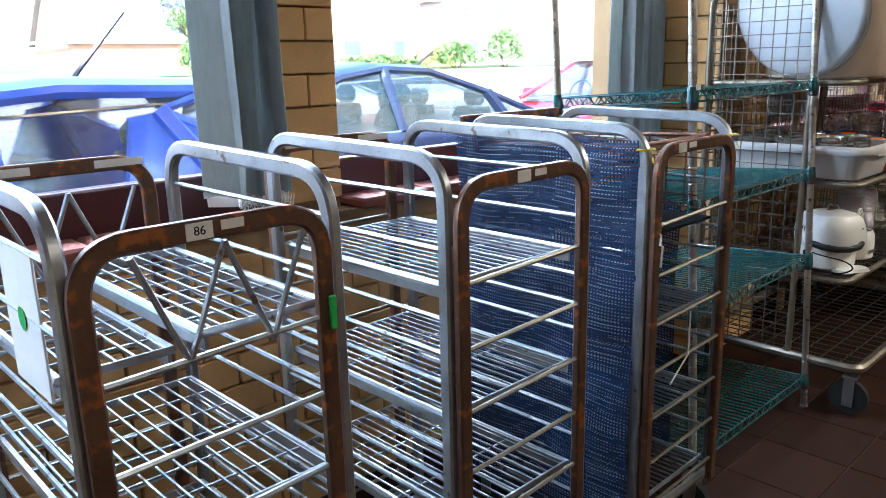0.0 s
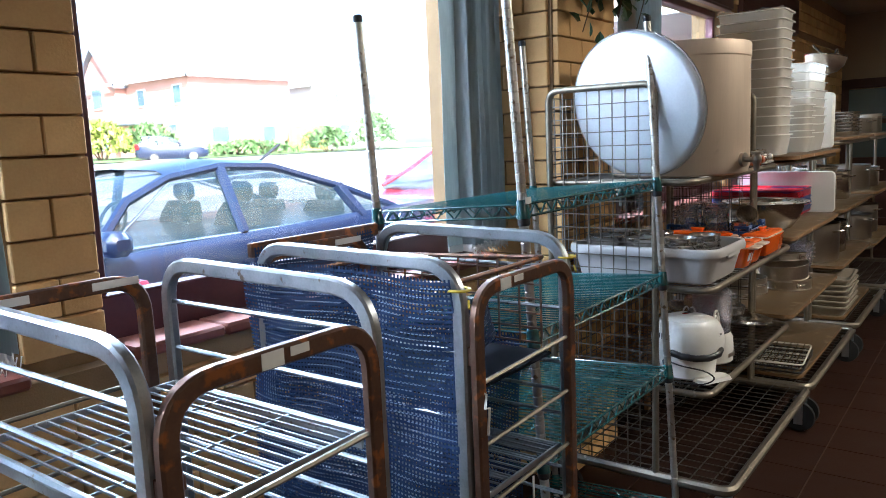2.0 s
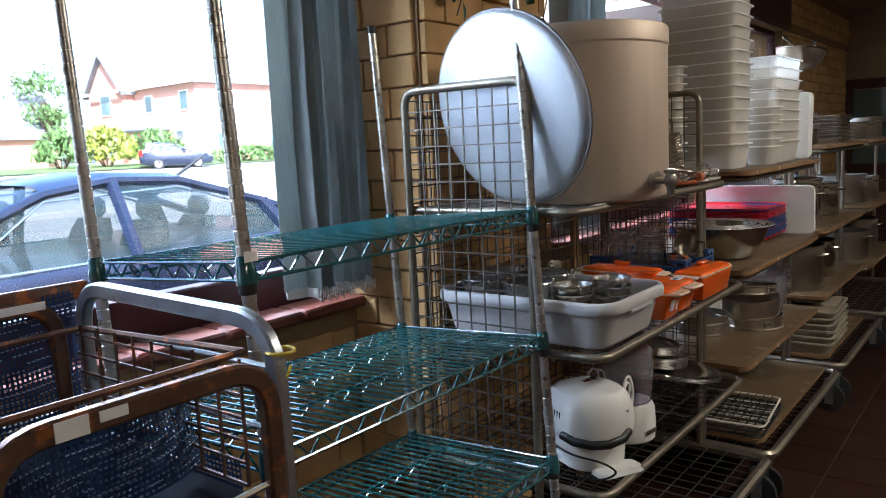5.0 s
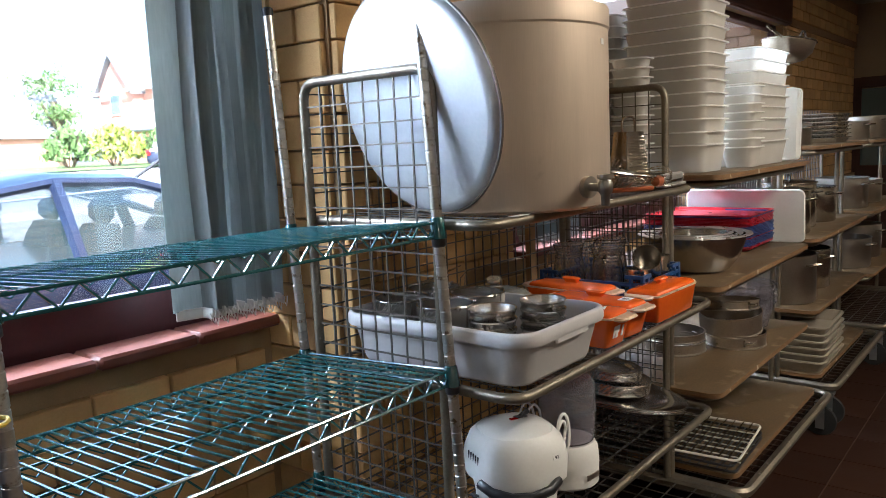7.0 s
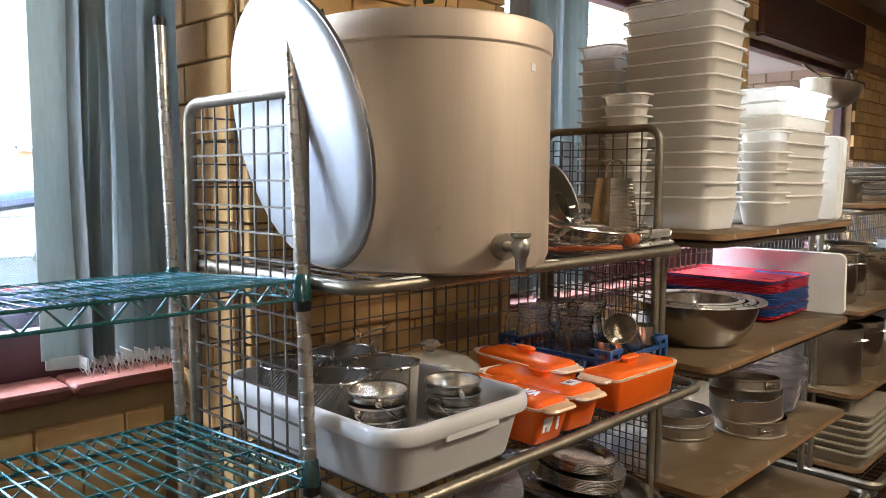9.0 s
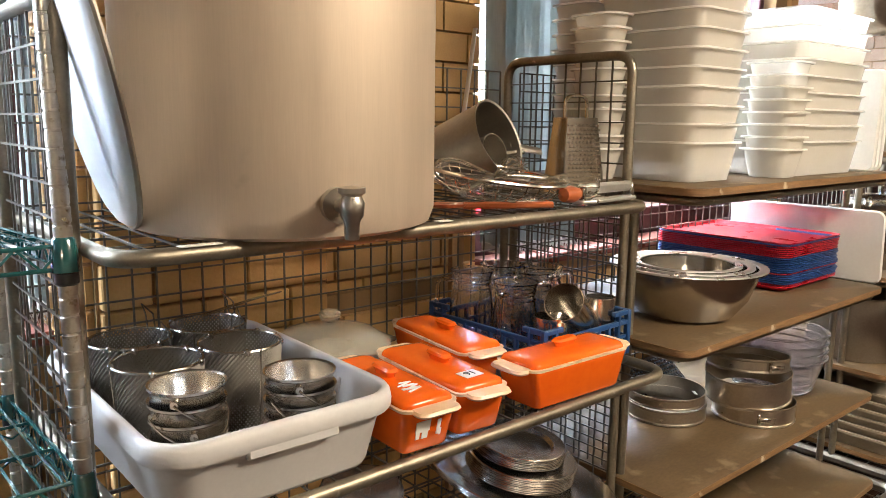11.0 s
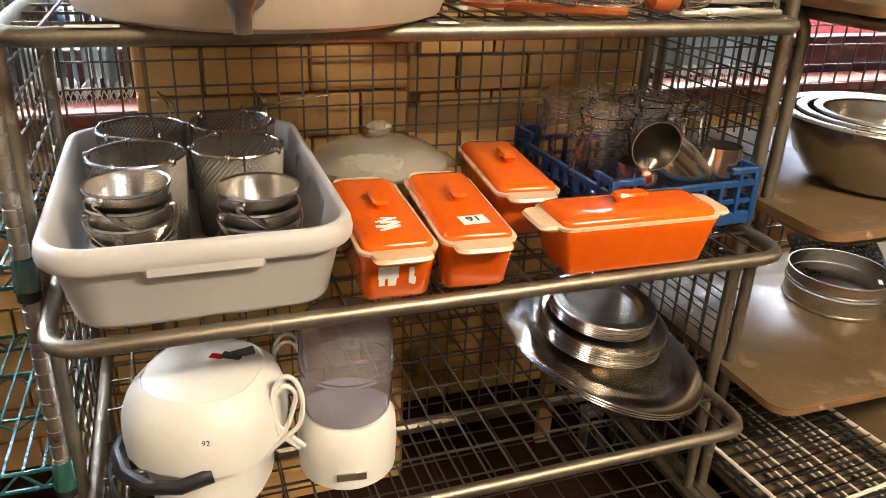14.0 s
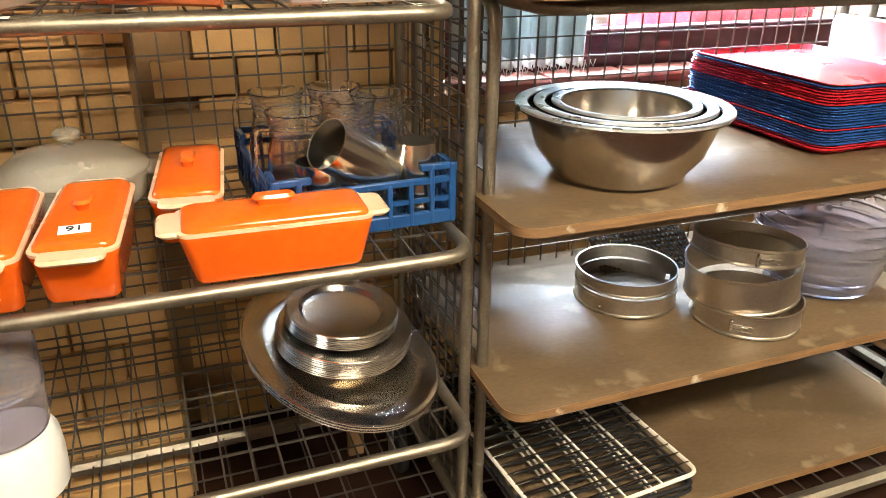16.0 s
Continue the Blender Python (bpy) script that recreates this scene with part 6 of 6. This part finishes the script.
def ring_tin(name, m, r, h, label, group, mat=None, clasp=True, base=False):
    t = thing(name, label, "cake tin" if clasp else "sieve", group, m)
    part("band", Shape().lathe([(r, 0), (r + 0.003, 0.002), (r + 0.002, 0.006), (r, 0.008), (r, h - 0.008), (r + 0.003, h - 0.005), (r + 0.003, h), (r - 0.001, h), (r - 0.002, 0)], 44), mat or M_TIN, t, smooth=30)
    if base:
        part("mesh", Shape().lathe([(0, 0.012), (r - 0.002, 0.010)], 44), M_WEAVE, t, "dark fine mesh")
    if clasp:
        part("clasp", Shape().box((0, -r - 0.004, h * 0.5), (0.04, 0.006, 0.008), bevel=0.002).box((-0.016, -r - 0.003, h * 0.5), (0.01, 0.008, 0.03), bevel=0.002).tube([(-0.015, -r - 0.008, h * 0.62), (0.03, -r - 0.007, h * 0.62), (0.03, -r - 0.007, h * 0.38), (-0.015, -r - 0.008, h * 0.38)], 0.0015, 5, closed=True), M_STEEL, t, "wire clasp")
    return t


sv = ring_tin("drum_sieve", pose(4.83, 1.31, B3), 0.124, 0.048, "round steel drum sieve with dark mesh", "drum sieves", base=True, clasp=False)
sv2 = ring_tin("drum_sieve", pose(4.828, 1.312, B3 + 0.05), 0.122, 0.036, "round steel drum sieve stacked on another", "drum sieves", clasp=False)
sticker(sv2, pose(0.085, -0.055, 0.012, 0, 0, 50), 0.03, 0.01, name="tag")
ring_tin("springform_tin", pose(5.045, 1.125, B3, 0, 0, -48), 0.124, 0.06, "open springform cake tin ring with a wire clasp", "springform tins")
ring_tin("springform_tin", pose(5.04, 1.145, B3 + 0.062, -6, 3, 120), 0.129, 0.088, "springform cake tin ring tilted on another", "springform tins")
ring_tin("springform_tin", pose(5.045, 1.155, B3 + 0.153, -6, 3, -25), 0.124, 0.042, "springform cake tin ring on top of the pile", "springform tins")
pf = thing("perforated_tray", "perforated aluminium tray leaning behind the tins", "tray", m=pose(4.98, 1.44, B3 + 0.03, 40, 0, 0))
part("sheet", Shape().loft([rrect(0.30, 0.2, 0.012, 0), rrect(0.30, 0.2, 0.012, 0.003)], True, True), M_STEEL, pf)
hl = Shape()
for i in range(19):
    for j in range(12):
        hl.lathe([(0.0048, 0.0028), (0.0048, 0.0042), (0, 0.0043)], 6, pose(-0.135 + 0.015 * i + (0.0075 if j % 2 else 0) - 0.004, -0.085 + 0.0155 * j, 0))
part("hole", hl, M_BLACK, pf, "dark round perforations", kind="stuff")
for k in range(4):
    pb2 = thing("plastic_bowl", "large translucent plastic bowl in a nested pile", "bowl", "nested plastic bowls", pose(5.36, 1.22, B3 + 0.001 + 0.028 * k))
    part("bowl", Shape().lathe([(0, 0), (0.12, 0), (0.135, 0.01), (0.165, 0.12), (0.175, 0.125), (0.175, 0.128), (0.162, 0.126), (0.130, 0.013), (0, 0.004)], 44), M_LILAC, pb2)


def cooling_rack(m, wire_mat, rim_mat):
    c = thing("cooling_rack", "black and white coated wire cooling tray in a stack", "rack", "stacked wire trays", m)
    part("frame", Shape().tube(fillet([(-0.2, -0.29, 0), (0.2, -0.29, 0), (0.2, 0.29, 0), (-0.2, 0.29, 0)], 0.03, 4, True), 0.005, 6, closed=True), rim_mat, c)
    s = Shape()
    for i in range(1, 17):
        s.wire((-0.2, -0.29 + 0.58 * i / 17, 0.003), (0.2, -0.29 + 0.58 * i / 17, 0.003), 0.0028)
    part("wire_grid", s, wire_mat, c, kind="stuff")
    s = Shape()
    for x in (-0.1, 0.0, 0.1):
        s.wire((x, -0.29, -0.002), (x, 0.29, -0.002), 0.003)
    part("cross_bar", s, M_CREAMPL, c)
    return c


cr0 = cooling_rack(pose(4.60, 1.22, 0.252, 0, 0, 3), M_BLACK, M_BLACK)
copy_thing(cr0, pose(4.605, 1.225, 0.272, 0, 0, 1))
cooling_rack(pose(4.60, 1.22, 0.292, 0, 0, 5), M_CHROME, M_CREAMPL)


# ---- far racks: steel pots, pans and trays ----
def cook_pot(m, r, h, label="stainless steel cooking pot with side handles", mat=None, lid_on=False):
    p = thing("cooking_pot", label, "pot", "steel pots on the far racks", m)
    part("body", Shape().lathe([(0, 0), (r - 0.006, 0), (r, 0.008), (r, h - 0.006), (r + 0.005, h), (r - 0.003, h), (r - 0.004, 0.01), (0, 0.006)], 40), mat or M_STEEL, p)
    for a in (0, 180):
        part("handle", Shape().tube(fillet([(r, -0.04, h * 0.8), (r + 0.04, -0.04, h * 0.82), (r + 0.04, 0.04, h * 0.82), (r, 0.04, h * 0.8)], 0.02, 4), 0.006, 6), M_STEEL, p, m=pose(0, 0, 0, 0, 0, a + 70))
    if lid_on:
        ld = part("lid", Shape().lathe([(r + 0.006, h), (r + 0.006, h + 0.006), (r * 0.6, h + 0.016), (0, h + 0.02)], 40), M_STEEL, p)
        part("knob", Shape().tube(arc(0, 0, h + 0.018, 0.03, 0, 180, 8, "xz"), 0.005, 6), M_STEEL, ld)
    return p


F1, F2, F3 = 1.397, 0.947, 0.587
cook_pot(pose(5.93, 1.17, F2), 0.13, 0.22, lid_on=True)
cook_pot(pose(6.22, 1.22, F2), 0.14, 0.24, lid_on=True)
cook_pot(pose(6.55, 1.2, F2), 0.15, 0.2)
cook_pot(pose(5.95, 1.18, F3), 0.17, 0.25, "broad warm-toned steel pot on the lower board", M_DSTEEL)
cook_pot(pose(6.40, 1.2, F3), 0.16, 0.22)
cook_pot(pose(6.0, 1.2, F1), 0.14, 0.11, "shallow steel pan on the upper board", M_DSTEEL)
for k in range(7):
    ob = tagged(new("baking_tray", mesh_of("baking_tray", shell(0.34, 0.46, 0.36, 0.48, 0.03, 0.003, 0.02, 0.012, 0.004), M_STEEL)), "shallow steel gastronorm tray in a stack", "tray", "steel trays on the far rack")
    ob.matrix_basis = pose(6.5, 1.25, F1 + 0.022 * k, 0, 0, 0.7 * (k % 3))
for k in range(6):
    ob = tagged(new("plastic_tray", mesh_of("plastic_tray", shell(0.42, 0.52, 0.46, 0.56, 0.06, 0.004, 0.03, 0.012, 0.008), M_BEIGEPL)), "beige worn plastic tray in a stack on the low board", "tray", "beige trays")
    ob.matrix_basis = pose(6.05, 1.22, 0.238 + 0.036 * k, 0, 0, 1.0 * (k % 3))
for x, z, r, h in ((7.45, F2, 0.16, 0.2), (7.9, F2, 0.17, 0.16), (8.2, F1, 0.14, 0.16), (7.5, F1, 0.15, 0.12), (7.5, 0.537, 0.18, 0.2), (8.0, 0.537, 0.16, 0.24)):
    cook_pot(pose(x, 1.2, z), r, h, mat=M_DSTEEL)
# ---- hanging ivy on the pilaster ----
iv = thing("hanging_ivy", "dark green hanging ivy on the brick pilaster", "plant", m=pose(3.50, 1.57, 0))
rnd = random.Random(12)
stem, leaves = Shape(), Shape()
for k in range(11):
    x0 = rnd.uniform(-0.26, 0.24)
    end = rnd.uniform(1.84, 2.15)
    pts = []
    for i in range(9):
        f = i / 8
        pts.append(Vector((x0 + 0.05 * math.sin(f * 4 + k), -0.03 - 0.09 * math.sin(f * 3.0) * rnd.uniform(0.6, 1.2), 2.72 - (2.72 - end) * f)))
    stem.tube(pts, 0.0025, 5)
    for i in range(60):
        f = rnd.random()
        q = pts[min(7, int(f * 8))].lerp(pts[min(8, int(f * 8) + 1)], (f * 8) % 1) + Vector((rnd.gauss(0, 0.03), rnd.gauss(0, 0.025), rnd.gauss(0, 0.02)))
        q.y = min(q.y, 0.028)
        s = rnd.uniform(0.016, 0.032)
        mm = Matrix.Translation(q) @ Euler((rnd.uniform(0.6, 2.2), rnd.uniform(-0.7, 0.7), rnd.uniform(-1.2, 1.2))).to_matrix().to_4x4()
        leaves.add([(0, -s, 0), (s * 0.75, -s * 0.35, 0.12 * s), (s * 0.5, s * 0.4, 0.1 * s), (0, s * 1.25, -0.15 * s), (-s * 0.5, s * 0.4, 0.1 * s), (-s * 0.75, -s * 0.35, 0.12 * s), (0, 0, -0.08 * s)],
                   [(0, 1, 6), (1, 2, 6), (2, 3, 6), (3, 4, 6), (4, 5, 6), (5, 0, 6)], mm)
part("stem", stem, M_STEM, iv)
part("leaves", leaves, M_LEAF, iv, kind="stuff", smooth=0)

# ---- bricks of the wall, pilaster and piers ----
BH, BL = 0.0985, 0.215
brick_full = mesh_of("brick", Shape().box((0, 0, 0), (BL - 0.006, 0.03, BH - 0.006), bevel=0.003), M_BRICK, smooth=0)
brick_half = mesh_of("brick", Shape().box((0, 0, 0), (BL / 2 - 0.006, 0.03, BH - 0.006), bevel=0.003), M_BRICK, smooth=0)


def course(parent, x0, x1, y, z, odd, face="y", rnd4=random.Random(7)):
    """One course of bricks on a face; face 'x' looks towards -x and runs along y."""
    x = x0
    first = True
    while x < x1 - 0.02:
        w = BL / 2 if (odd and first) else BL
        first = False
        if x + w > x1 + 0.02:
            w = BL / 2
        me = brick_full if w == BL else brick_half
        if x + w > x1 + 0.03:
            break
        j = rnd4.uniform(-0.0025, 0.0025)
        part("brick", me, None, parent, m=pose(x + w / 2, y + j, z) if face == "y" else pose(y + j, x + w / 2, z, 0, 0, 90))
        x += w


for r in range(28):
    zc = 0.05 + BH * r
    course(pilaster, 3.213, 3.762, 1.615, zc, r % 2, "y")
    course(pilaster, 1.635, 2.0, 3.205, zc, (r + 1) % 2, "x")
for r in range(10, 24):
    zc = 0.05 + BH * r
    course(wall_n, 1.24, 1.46, 2.005, zc, r % 2, "y")
for r in range(9):
    course(wall_n, -0.4, 3.2, 1.938, 0.05 + BH * r, r % 2, "y")
rest = Shape()
for r in range(28):
    zc = 0.05 + BH * r
    for a, b, y in ((3.79, 4.60, 1.99), (9.02, 11.9, 2.0), (6.74, 6.93, 2.0)):
        x = a + (BL / 2 if r % 2 else 0)
        while x + 0.05 < b:
            w = min(BL, b - x)
            if r >= 9 or a == 3.79:
                rest.box((x + w / 2, y - (0.05 if r < 9 and a == 3.79 else 0), zc), (w - 0.008, 0.03, BH - 0.008))
            x += w
    if r < 9:
        for a, b in ((-2.9, -0.4), (4.6, 11.9)):
            x = a + (BL / 2 if r % 2 else 0)
            while x + 0.05 < b:
                rest.box((x + BL / 2, 1.938, zc), (BL - 0.008, 0.03, BH - 0.008))
                x += BL
    if r >= 25:
        x = -2.9 + (BL / 2 if r % 2 else 0)
        while x < 11.8:
            rest.box((x + BL / 2, 1.97, zc), (BL - 0.008, 0.03, BH - 0.008))
            x += BL
part("bricks", rest, M_BRICKS, wall_n, "buff bricks of the far wall", kind="stuff", smooth=0)
